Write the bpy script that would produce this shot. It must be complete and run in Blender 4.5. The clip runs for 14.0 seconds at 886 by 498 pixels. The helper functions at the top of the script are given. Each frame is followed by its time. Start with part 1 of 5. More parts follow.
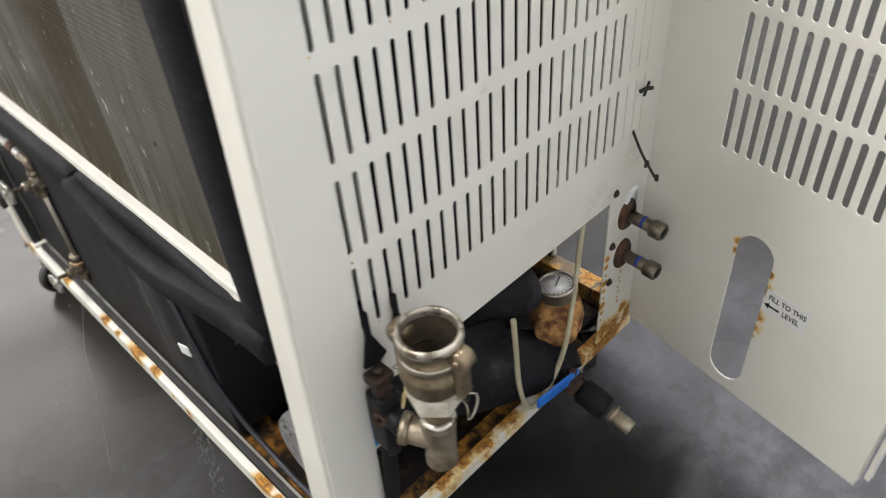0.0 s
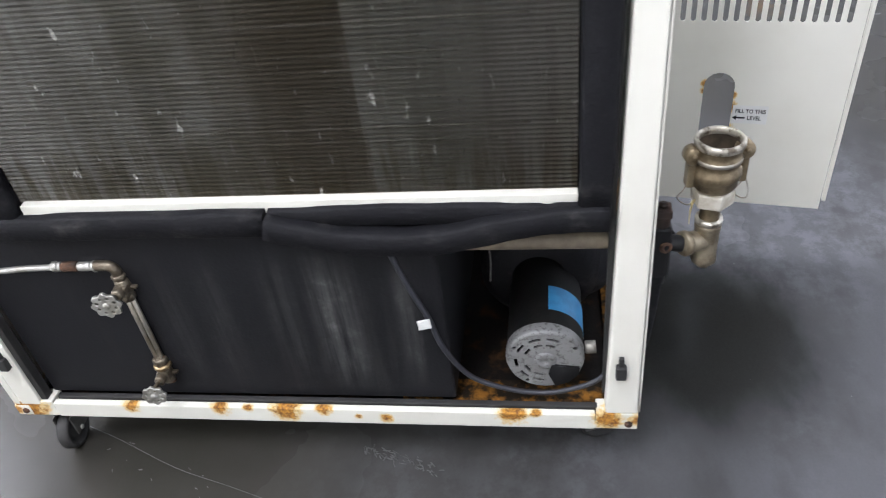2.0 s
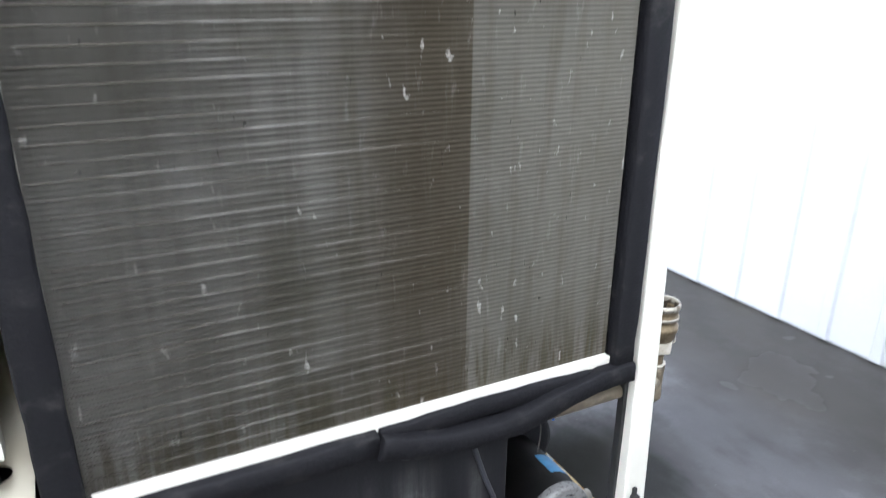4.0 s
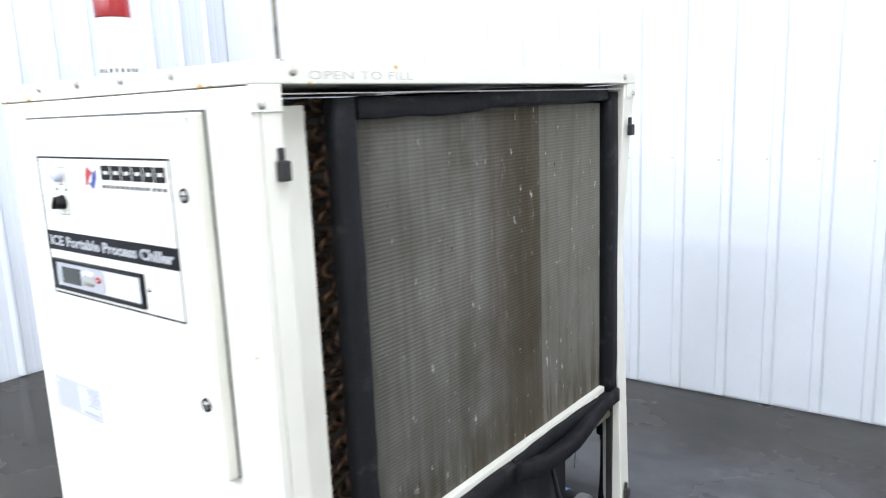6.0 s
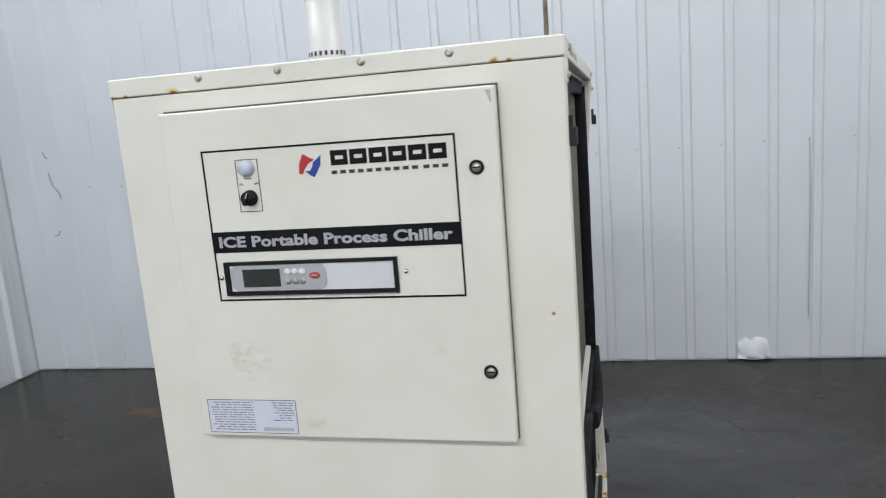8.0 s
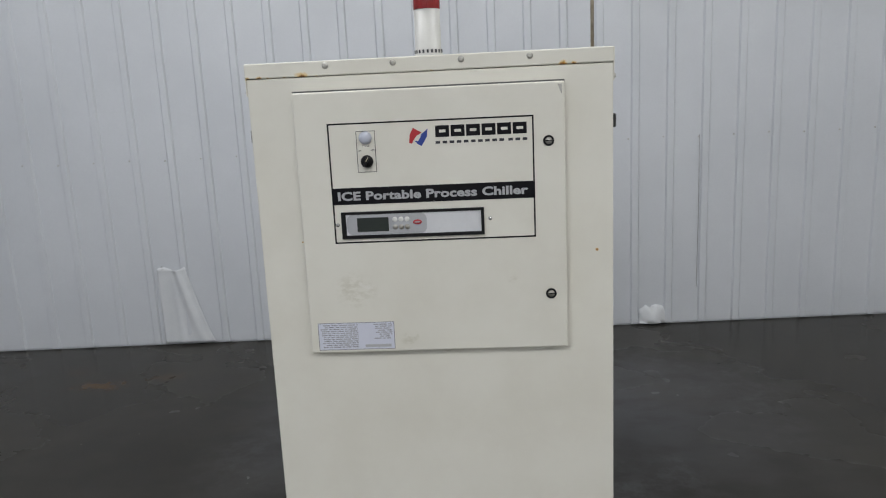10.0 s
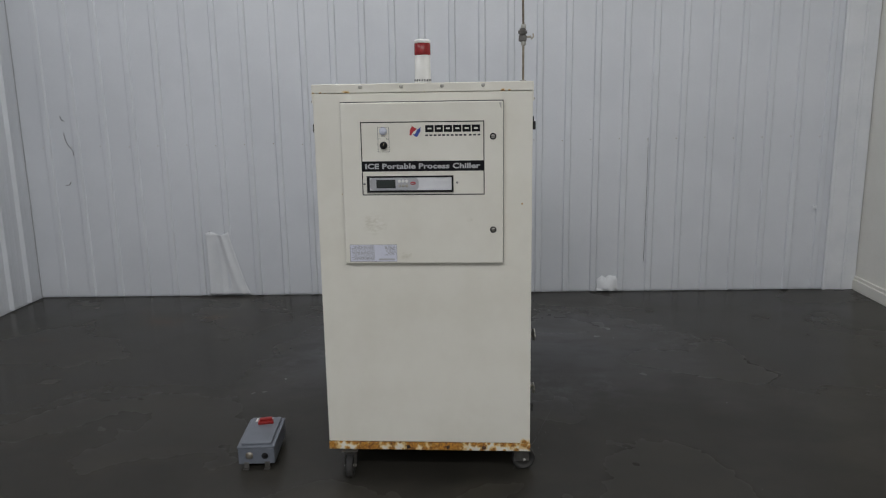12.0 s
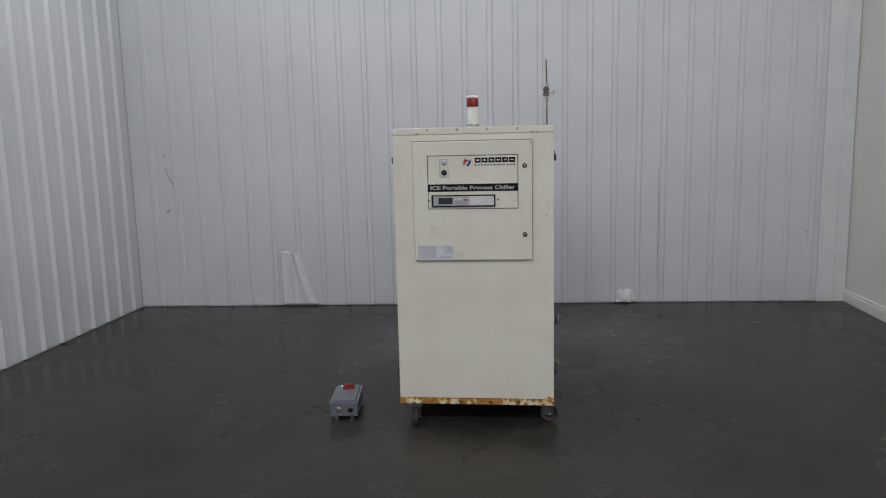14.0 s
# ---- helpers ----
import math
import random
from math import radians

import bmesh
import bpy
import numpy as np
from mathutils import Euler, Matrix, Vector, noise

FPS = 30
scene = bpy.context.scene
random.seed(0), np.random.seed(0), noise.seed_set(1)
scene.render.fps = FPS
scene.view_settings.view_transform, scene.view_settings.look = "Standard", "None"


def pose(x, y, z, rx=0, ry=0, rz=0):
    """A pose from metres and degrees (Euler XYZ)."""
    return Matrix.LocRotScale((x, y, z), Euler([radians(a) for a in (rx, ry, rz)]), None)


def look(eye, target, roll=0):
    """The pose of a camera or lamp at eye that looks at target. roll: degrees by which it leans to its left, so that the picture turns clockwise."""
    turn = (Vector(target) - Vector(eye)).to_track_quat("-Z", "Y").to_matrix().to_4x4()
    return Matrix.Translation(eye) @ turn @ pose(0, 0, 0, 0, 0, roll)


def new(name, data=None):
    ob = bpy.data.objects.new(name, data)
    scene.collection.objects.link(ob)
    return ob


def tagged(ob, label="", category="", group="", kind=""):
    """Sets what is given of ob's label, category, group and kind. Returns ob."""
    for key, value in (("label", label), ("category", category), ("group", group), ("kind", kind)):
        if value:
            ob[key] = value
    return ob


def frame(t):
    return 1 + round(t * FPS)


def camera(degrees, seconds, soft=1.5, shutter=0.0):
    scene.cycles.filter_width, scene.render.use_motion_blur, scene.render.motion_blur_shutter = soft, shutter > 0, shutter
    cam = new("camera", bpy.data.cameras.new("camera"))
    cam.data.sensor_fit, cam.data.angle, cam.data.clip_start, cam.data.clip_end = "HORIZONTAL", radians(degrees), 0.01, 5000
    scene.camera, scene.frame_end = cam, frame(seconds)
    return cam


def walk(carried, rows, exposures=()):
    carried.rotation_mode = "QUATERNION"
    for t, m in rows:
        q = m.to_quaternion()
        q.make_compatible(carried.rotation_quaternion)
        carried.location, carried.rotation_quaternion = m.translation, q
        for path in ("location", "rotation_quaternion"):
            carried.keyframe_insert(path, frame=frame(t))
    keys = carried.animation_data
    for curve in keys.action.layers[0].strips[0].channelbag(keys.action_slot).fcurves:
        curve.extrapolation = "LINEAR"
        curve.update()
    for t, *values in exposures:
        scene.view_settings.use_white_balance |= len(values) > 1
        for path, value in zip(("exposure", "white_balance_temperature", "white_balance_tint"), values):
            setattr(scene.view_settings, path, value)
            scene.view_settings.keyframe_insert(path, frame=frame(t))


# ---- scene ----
# ---- camera ----
cam = camera(62.3, 14.0, soft=1.1, shutter=0.45)
PATH = [
    (0, (1.093, 1.956, 1.339), (0.055, 0.83, 0.052), -4.7),
    (0.5, (1.314, 1.83, 1.367), (0.036, 0.915, 0.13), -5.6),
    (1, (1.483, 1.639, 1.369), (0.077, 0.946, 0.126), -8.2),
    (1.5, (1.713, 1.432, 1.387), (0.229, 0.924, 0.147), -10.5),
    (2, (1.808, 1.23, 1.368), (0.262, 0.927, 0.136), -7.6),
    (2.5, (1.846, 0.999, 1.378), (0.245, 0.901, 0.184), -4.5),
    (3, (1.902, 0.768, 1.42), (0.245, 1.01, 0.328), -1.8),
    (3.5, (1.933, 0.568, 1.445), (0.23, 1.03, 0.504), -0.9),
    (3.7, (1.892, 0.462, 1.451), (0.196, 1.096, 0.6), -0.1),
    (5.8, (1.795, -0.549, 1.529), (0.491, 0.92, 1.147), -2.6),
    (6, (1.741, -0.699, 1.544), (0.529, 0.846, 1.162), -2.3),
    (6.5, (1.552, -0.946, 1.533), (0.452, 0.683, 1.162), -1.5),
    (7, (1.309, -1.076, 1.516), (0.39, 0.665, 1.166), -5.1),
    (7.5, (1.096, -1.188, 1.527), (0.438, 0.666, 1.167), -5.2),
    (8, (0.916, -1.231, 1.506), (0.448, 0.681, 1.151), -4.6),
    (8.5, (0.716, -1.233, 1.471), (0.406, 0.713, 1.128), -3.8),
    (9, (0.563, -1.327, 1.469), (0.369, 0.63, 1.105), -3.0),
    (9.2, (0.529, -1.384, 1.477), (0.396, 0.574, 1.088), -3.8),
    (11.3, (0.624, -2.434, 1.533), (0.505, -0.476, 1.143), -1.9),
    (11.5, (0.65, -2.543, 1.518), (0.535, -0.586, 1.118), -2.2),
    (12, (0.67, -2.831, 1.554), (0.547, -0.875, 1.157), -0.9),
    (12.5, (0.644, -3.145, 1.556), (0.525, -1.181, 1.196), -2.0),
    (13, (0.705, -3.41, 1.549), (0.572, -1.443, 1.21), -1.5),
    (13.5, (0.712, -3.637, 1.574), (0.497, -1.676, 1.244), -1.2),
    (14, (0.669, -3.838, 1.563), (0.457, -1.871, 1.266), -1.3),
]

# ---- exposure and walk ----
EXPOSURES = [
    (0.0, 0.70, 6750, 12), (1.0, 0.66, 6400, 13), (2.0, 0.88, 6150, 14), (3.0, 1.15, 5950, 13), (3.7, 1.28, 5950, 12), (5.8, 0.80, 6020, 10), (6.5, 0.28, 5980, 10), (7.5, -0.26, 6200, 9),
    (8.5, -0.56, 6500, 9), (9.2, -0.70, 6550, 9), (11.3, -1.21, 6600, 10), (14.0, -1.23, 6650, 10),
]
walk(cam, [(t, look(eye, target, roll)) for t, eye, target, roll in PATH], EXPOSURES)

# ---- world and lamps ----
world = bpy.data.worlds.new("world")
world.use_nodes = True
world.node_tree.nodes["Background"].inputs[0].default_value = (0.75, 0.85, 1.0, 1)
world.node_tree.nodes["Background"].inputs[1].default_value = 0.3
scene.world = world


def ceiling_lamp(x, y, z, sx, sy, watts, colour=(0.97, 0.975, 1.0)):
    data = bpy.data.lights.new("high_bay_light", "AREA")
    data.shape, data.size, data.size_y, data.energy, data.color = "RECTANGLE", sx, sy, watts, colour
    ob = new("high_bay_light", data)
    ob.matrix_world = pose(x, y, z)
    return ob


for lx, ly, watts in ((-1.5, -5.0, 225), (0.3, -4.9, 110), (2.6, -5.2, 165), (-1.2, 0.7, 136), (2.6, 0.35, 110), (0.4, -7.4, 180)):
    ceiling_lamp(lx, ly, 4.85, 2.4, 0.7, watts)


# ---- materials ----
def material(name):
    m = bpy.data.materials.new(name)
    m.use_nodes = True
    nt = m.node_tree
    return m, nt, nt.nodes["Principled BSDF"]


def node(nt, kind, **values):
    n = nt.nodes.new(kind)
    for key, value in values.items():
        n.inputs[key].default_value = value
    return n


def math_node(nt, op, a, b=None, clamp=False):
    n = nt.nodes.new("ShaderNodeMath")
    n.operation, n.use_clamp = op, clamp
    for i, v in enumerate((a, b)):
        if v is None:
            continue
        if isinstance(v, (int, float)):
            n.inputs[i].default_value = v
        else:
            nt.links.new(v, n.inputs[i])
    return n.outputs[0]


def mix(nt, fac, a, b):
    n = nt.nodes.new("ShaderNodeMix")
    n.data_type = "RGBA"
    for i, v in ((0, fac), (6, a), (7, b)):
        if isinstance(v, (int, float)):
            n.inputs[i].default_value = v
        elif isinstance(v, tuple):
            n.inputs[i].default_value = (*v, 1)
        else:
            nt.links.new(v, n.inputs[i])
    return n.outputs[2]


def span(nt, value, lo, hi):
    n = nt.nodes.new("ShaderNodeMapRange")
    n.interpolation_type = "SMOOTHSTEP"
    nt.links.new(value, n.inputs[0])
    n.inputs[1].default_value, n.inputs[2].default_value = lo, hi
    return n.outputs[0]


def place(nt, scale=(1, 1, 1)):
    g = nt.nodes.new("ShaderNodeNewGeometry")
    m = nt.nodes.new("ShaderNodeMapping")
    m.inputs["Scale"].default_value = scale
    nt.links.new(g.outputs["Position"], m.inputs[0])
    return m.outputs[0]


def noise_at(nt, where, scale, detail=4.0, rough=0.55, warp=0.0):
    n = node(nt, "ShaderNodeTexNoise", Scale=scale, Detail=detail, Roughness=rough, Distortion=warp)
    nt.links.new(where, n.inputs["Vector"])
    return n.outputs[0]


def bump(nt, bsdf, height, strength, distance=0.002):
    n = node(nt, "ShaderNodeBump", Strength=strength, Distance=distance)
    nt.links.new(height, n.inputs["Height"])
    nt.links.new(n.outputs[0], bsdf.inputs["Normal"])


def surface(name, c1, c2, rough=0.5, metal=0.0, scale=9.0, fine=140.0, relief=0.1, stretch=(1, 1, 1), vary=0.1, lo=0.35, hi=0.7, gloss=0.5):
    """Two tones at a large scale, a fine grain in the gloss and the relief."""
    m, nt, b = material(name)
    at = place(nt, stretch)
    big, small = noise_at(nt, at, scale, 5, 0.6), noise_at(nt, at, fine, 3)
    tone = mix(nt, span(nt, big, lo, hi), c1, c2)
    nt.links.new(mix(nt, math_node(nt, "MULTIPLY", small, 0.25), tone, tuple(v * 0.7 for v in c1)), b.inputs["Base Color"])
    nt.links.new(math_node(nt, "ADD", math_node(nt, "MULTIPLY", small, vary), rough - vary / 2), b.inputs["Roughness"])
    b.inputs["Metallic"].default_value = metal
    b.inputs["Specular IOR Level"].default_value = gloss
    bump(nt, b, small, relief)
    return m


def spot_mask(nt, where, spots):
    """Ragged patches of the given centres and radii: above 0 in the stain, near 1 in the core."""
    total = None
    ragged = math_node(nt, "SUBTRACT", noise_at(nt, where, 55, 6, 0.68), 0.5)
    for x, y, z, r in spots:
        d = nt.nodes.new("ShaderNodeVectorMath")
        d.operation = "DISTANCE"
        nt.links.new(where, d.inputs[0])
        d.inputs[1].default_value = (x, y, z)
        v = math_node(nt, "SUBTRACT", 1.0, math_node(nt, "DIVIDE", d.outputs["Value"], r * 1.35))
        total = v if total is None else math_node(nt, "MAXIMUM", total, v)
    v = math_node(nt, "ADD", total, math_node(nt, "MULTIPLY", ragged, 1.5))
    return span(nt, v, -0.05, 0.85)


CREAM, CREAM_DULL = (0.745, 0.73, 0.655), (0.69, 0.67, 0.59)


def rusty_paint(name, spots=(), amount=0.0, c1=CREAM, c2=CREAM_DULL, rough=0.38, grime=()):
    """Cream enamel with faint dirt, and rust that has broken through it in patches."""
    m, nt, b = material(name)
    at = place(nt)
    big, small = noise_at(nt, at, 3.5, 5, 0.6), noise_at(nt, at, 220, 2)
    tone = mix(nt, span(nt, big, 0.35, 0.75), c1, c2)
    speck = span(nt, noise_at(nt, at, 34, 6, 0.7), 0.70, 0.78)
    tone = mix(nt, math_node(nt, "MULTIPLY", speck, 0.35), tone, (0.35, 0.27, 0.15))
    if grime:
        worn = math_node(nt, "MULTIPLY", spot_mask(nt, at, grime), span(nt, noise_at(nt, place(nt, (1, 1, 2.2)), 46, 5, 0.65), 0.40, 0.60))
        tone = mix(nt, math_node(nt, "MULTIPLY", worn, 0.42), tone, (0.50, 0.475, 0.37))
    mask = None
    if spots:
        mask = spot_mask(nt, at, spots)
    if amount:
        wide = span(nt, noise_at(nt, at, 9, 8, 0.72, 0.6), 0.72 - amount * 0.4, 0.80 - amount * 0.4)
        mask = wide if mask is None else math_node(nt, "MAXIMUM", mask, wide)
    rough_out = math_node(nt, "ADD", math_node(nt, "MULTIPLY", small, 0.12), rough - 0.06)
    height = small
    if mask is not None:
        grain = noise_at(nt, at, 120, 5, 0.7)
        rust = mix(nt, span(nt, grain, 0.32, 0.68), (0.13, 0.046, 0.010), (0.58, 0.27, 0.036))
        halo = mix(nt, math_node(nt, "MULTIPLY", span(nt, mask, 0.0, 0.45), 0.75), tone, (0.68, 0.45, 0.11))
        tone = mix(nt, span(nt, mask, 0.40, 0.80), halo, rust)
        rough_out = math_node(nt, "ADD", rough_out, math_node(nt, "MULTIPLY", mask, 0.4), True)
        height = math_node(nt, "ADD", math_node(nt, "MULTIPLY", small, 0.2), math_node(nt, "MULTIPLY", mask, grain))
    nt.links.new(tone, b.inputs["Base Color"])
    nt.links.new(rough_out, b.inputs["Roughness"])
    bump(nt, b, height, 0.35 if mask is not None else 0.06)
    return m


M_PAINT = rusty_paint("cream_enamel")
M_DOOR = rusty_paint("cream_enamel_door", rough=0.34, grime=[(0.228, -0.027, 1.083, 0.042), (0.205, -0.027, 1.088, 0.03), (0.345, -0.027, 0.955, 0.016), (0.362, -0.027, 0.962, 0.010), (0.60, -0.027, 1.10, 0.012)])
M_FRONT = rusty_paint("cream_enamel_front", [(0.802, 0, 1.157, 0.0033), (0.10, 0, 1.20, 0.0022), (0.82, 0, 0.155, 0.02)])
M_CAP = rusty_paint("cream_enamel_cap", [(0.004, 0, 1.588, 0.006), (0.09, 0, 1.586, 0.004), (0.03, 0, 1.586, 0.006), (0.05, 0, 1.584, 0.0055), (0.13, 0, 1.584, 0.0128), (0.165, 0, 1.584, 0.0050),
                                        (0.43, 0, 1.586, 0.0033), (0.728, 0, 1.588, 0.009), (0.752, 0, 1.587, 0.006), (0.84, 0.33, 1.618, 0.0066), (0.84, 0.12, 1.588, 0.0044)])
M_RAIL = rusty_paint("rusted_cream_rail", [(0.84, 0.03, 0.145, 0.05), (0.84, 0.29, 0.16, 0.02), (0.84, 0.50, 0.16, 0.022), (0.84, 0.565, 0.165, 0.012), (0.84, 0.65, 0.16, 0.034),
                                          (0.84, 0.735, 0.165, 0.020), (0.84, 0.81, 0.145, 0.008), (0.84, 0.87, 0.14, 0.014), (0.84, 1.14, 0.165, 0.032),
                                          (0.84, 1.185, 0.168, 0.015), (0.84, 1.33, 0.15, 0.03), (0.84, 1.39, 0.15, 0.018)], 0.02)
M_FRONT_RAIL = rusty_paint("rusted_front_rail", [(0.015, 0, 0.136, 0.030), (0.150, 0, 0.142, 0.032), (0.185, 0, 0.138, 0.040), (0.345, 0, 0.142, 0.036), (0.365, 0, 0.148, 0.016), (0.440, 0, 0.140, 0.030), (0.480, 0, 0.144, 0.050), (0.530, 0, 0.146, 0.048),
                                                (0.650, 0, 0.140, 0.014), (0.815, 0, 0.154, 0.020), (0.838, 0, 0.140, 0.014)] + [(0.05 + 0.031 * k, 0, 0.1545, 0.008 + 0.005 * ((k * 5) % 4)) for k in range(25)] + [(0.03 + 0.047 * k, 0, 0.126, 0.007 + 0.005 * ((k * 7) % 3)) for k in range(17)], 0.14)
M_REAR_RAIL = rusty_paint("rusted_rear_rail", [(0.3, 1.375, 0.152, 0.045), (0.12, 1.38, 0.152, 0.09), (0.22, 1.38, 0.150, 0.05), (0.5, 1.366, 0.153, 0.036), (0.70, 1.366, 0.153, 0.045), (0.42, 1.366, 0.153, 0.04), (0.60, 1.366, 0.153, 0.04), (0.55, 1.366, 0.153, 0.03)], 0.26)
M_PAN = surface("rusted_base_pan", (0.006, 0.0045, 0.004), (0.085, 0.040, 0.012), 0.8, 0.0, 16, 110, 0.7, lo=0.47, hi=0.74, gloss=0.2)
M_LEFT_RAIL = rusty_paint("rusted_side_rail", (), 0.62, c1=(0.15, 0.10, 0.055), c2=(0.10, 0.065, 0.035))
M_PAN_EDGE = surface("orange_rusted_pan_edge", (0.014, 0.009, 0.005), (0.34, 0.150, 0.022), 0.8, 0.0, 30, 130, 0.9, lo=0.44, hi=0.70, gloss=0.2)
M_POST = rusty_paint("cream_enamel_post", [(0.805, 1.392, 0.743, 0.0033), (0.765, 1.392, 0.50, 0.0044), (0.84, 1.36, 0.72, 0.0028)])
M_REAR = rusty_paint("cream_enamel_rear", [(0.728, 1.392, 1.035, 0.0022), (0.723, 1.392, 0.770, 0.0022), (0.698, 1.392, 0.652, 0.0018), (0.03, 1.392, 0.55, 0.0066), (0.35, 1.392, 1.05, 0.0022), (0.622, 1.392, 1.035, 0.0018)],
                     grime=[(0.215, 1.392, 0.560, 0.026), (0.190, 1.392, 0.575, 0.022), (0.16, 1.392, 0.545, 0.02), (0.48, 1.392, 0.90, 0.010), (0.10, 1.392, 0.60, 0.03), (0.33, 1.392, 0.536, 0.012)])
M_LEFT_POST = rusty_paint("rusted_rear_post", [(0.06, 1.392, 0.20, 0.018), (0.10, 1.392, 0.165, 0.036), (0.03, 1.392, 0.165, 0.034), (0.13, 1.392, 0.18, 0.03), (0.148, 1.38, 0.52, 0.008), (0.149, 1.37, 0.40, 0.010), (0.149, 1.385, 0.26, 0.012)]
                           + [(0.143, 1.392, 0.22 + 0.021 * k, 0.0045 + 0.003 * (k % 3)) for k in range(9)] + [(0.086 + 0.004 * (k % 2), 1.392, 0.235 + 0.014 * k, 0.004) for k in range(8)], 0.03)
M_LEAF = rusty_paint("cream_enamel_leaf", [(0.083, 1.666, 0.375, 0.018), (0.083, 1.668, 0.345, 0.015), (0.083, 1.666, 0.325, 0.009), (0.083, 1.672, 0.44, 0.014), (0.083, 1.668, 0.47, 0.010), (0.071, 1.606, 0.50, 0.012), (0.070, 1.601, 0.48, 0.008), (0.064, 1.605, 0.485, 0.0050), (0.08, 1.70, 0.33, 0.0033)])
M_FOAM = surface("black_foam", (0.0075, 0.0075, 0.0095), (0.062, 0.060, 0.058), 0.66, 0, 19, 170, 0.7, stretch=(1, 0.6, 1), vary=0.25, lo=0.54, hi=0.86, gloss=0.22)


def tank_foam():
    """Black sheet foam with pale dried runs down its face."""
    m, nt, b = material("streaked_black_foam")
    at, runs = place(nt), place(nt, (6, 9, 0.8))
    small = noise_at(nt, at, 150, 3)
    streak = span(nt, noise_at(nt, runs, 1.6, 5, 0.6), 0.55, 0.82)
    g = nt.nodes.new("ShaderNodeSeparateXYZ")
    nt.links.new(at, g.inputs[0])
    curtain = span(nt, noise_at(nt, place(nt, (1, 22, 1.0)), 1.3, 6, 0.7), 0.34, 0.66)
    height = math_node(nt, "MULTIPLY", span(nt, g.outputs[2], 0.17, 0.30), math_node(nt, "SUBTRACT", 1.0, span(nt, g.outputs[2], 0.45, 0.60)))
    centre = None
    for y, wide, much in ((0.805, 0.075, 1.0), (0.95, 0.040, 0.55), (0.70, 0.05, 0.35), (0.56, 0.05, 0.25), (0.47, 0.05, 0.25)):
        off = math_node(nt, "ABSOLUTE", math_node(nt, "SUBTRACT", g.outputs[1], y))
        v = math_node(nt, "MULTIPLY", math_node(nt, "SUBTRACT", 1.0, span(nt, off, 0.0, wide)), much)
        centre = v if centre is None else math_node(nt, "MAXIMUM", centre, v)
    centre = math_node(nt, "MULTIPLY", math_node(nt, "MULTIPLY", centre, height), curtain)
    dust = span(nt, noise_at(nt, at, 26, 6, 0.7), 0.45, 0.9)
    tone = mix(nt, math_node(nt, "MULTIPLY", streak, 0.5), (0.0085, 0.0085, 0.0105), (0.034, 0.033, 0.032))
    tone = mix(nt, math_node(nt, "MULTIPLY", centre, math_node(nt, "ADD", math_node(nt, "MULTIPLY", dust, 0.6), 0.35)), tone, (0.17, 0.17, 0.165))
    nt.links.new(tone, b.inputs["Base Color"])
    b.inputs["Specular IOR Level"].default_value = 0.25
    b.inputs["Roughness"].default_value = 0.62
    bump(nt, b, math_node(nt, "ADD", small, math_node(nt, "MULTIPLY", streak, 0.6)), 0.3)
    return m


M_TANK = tank_foam()


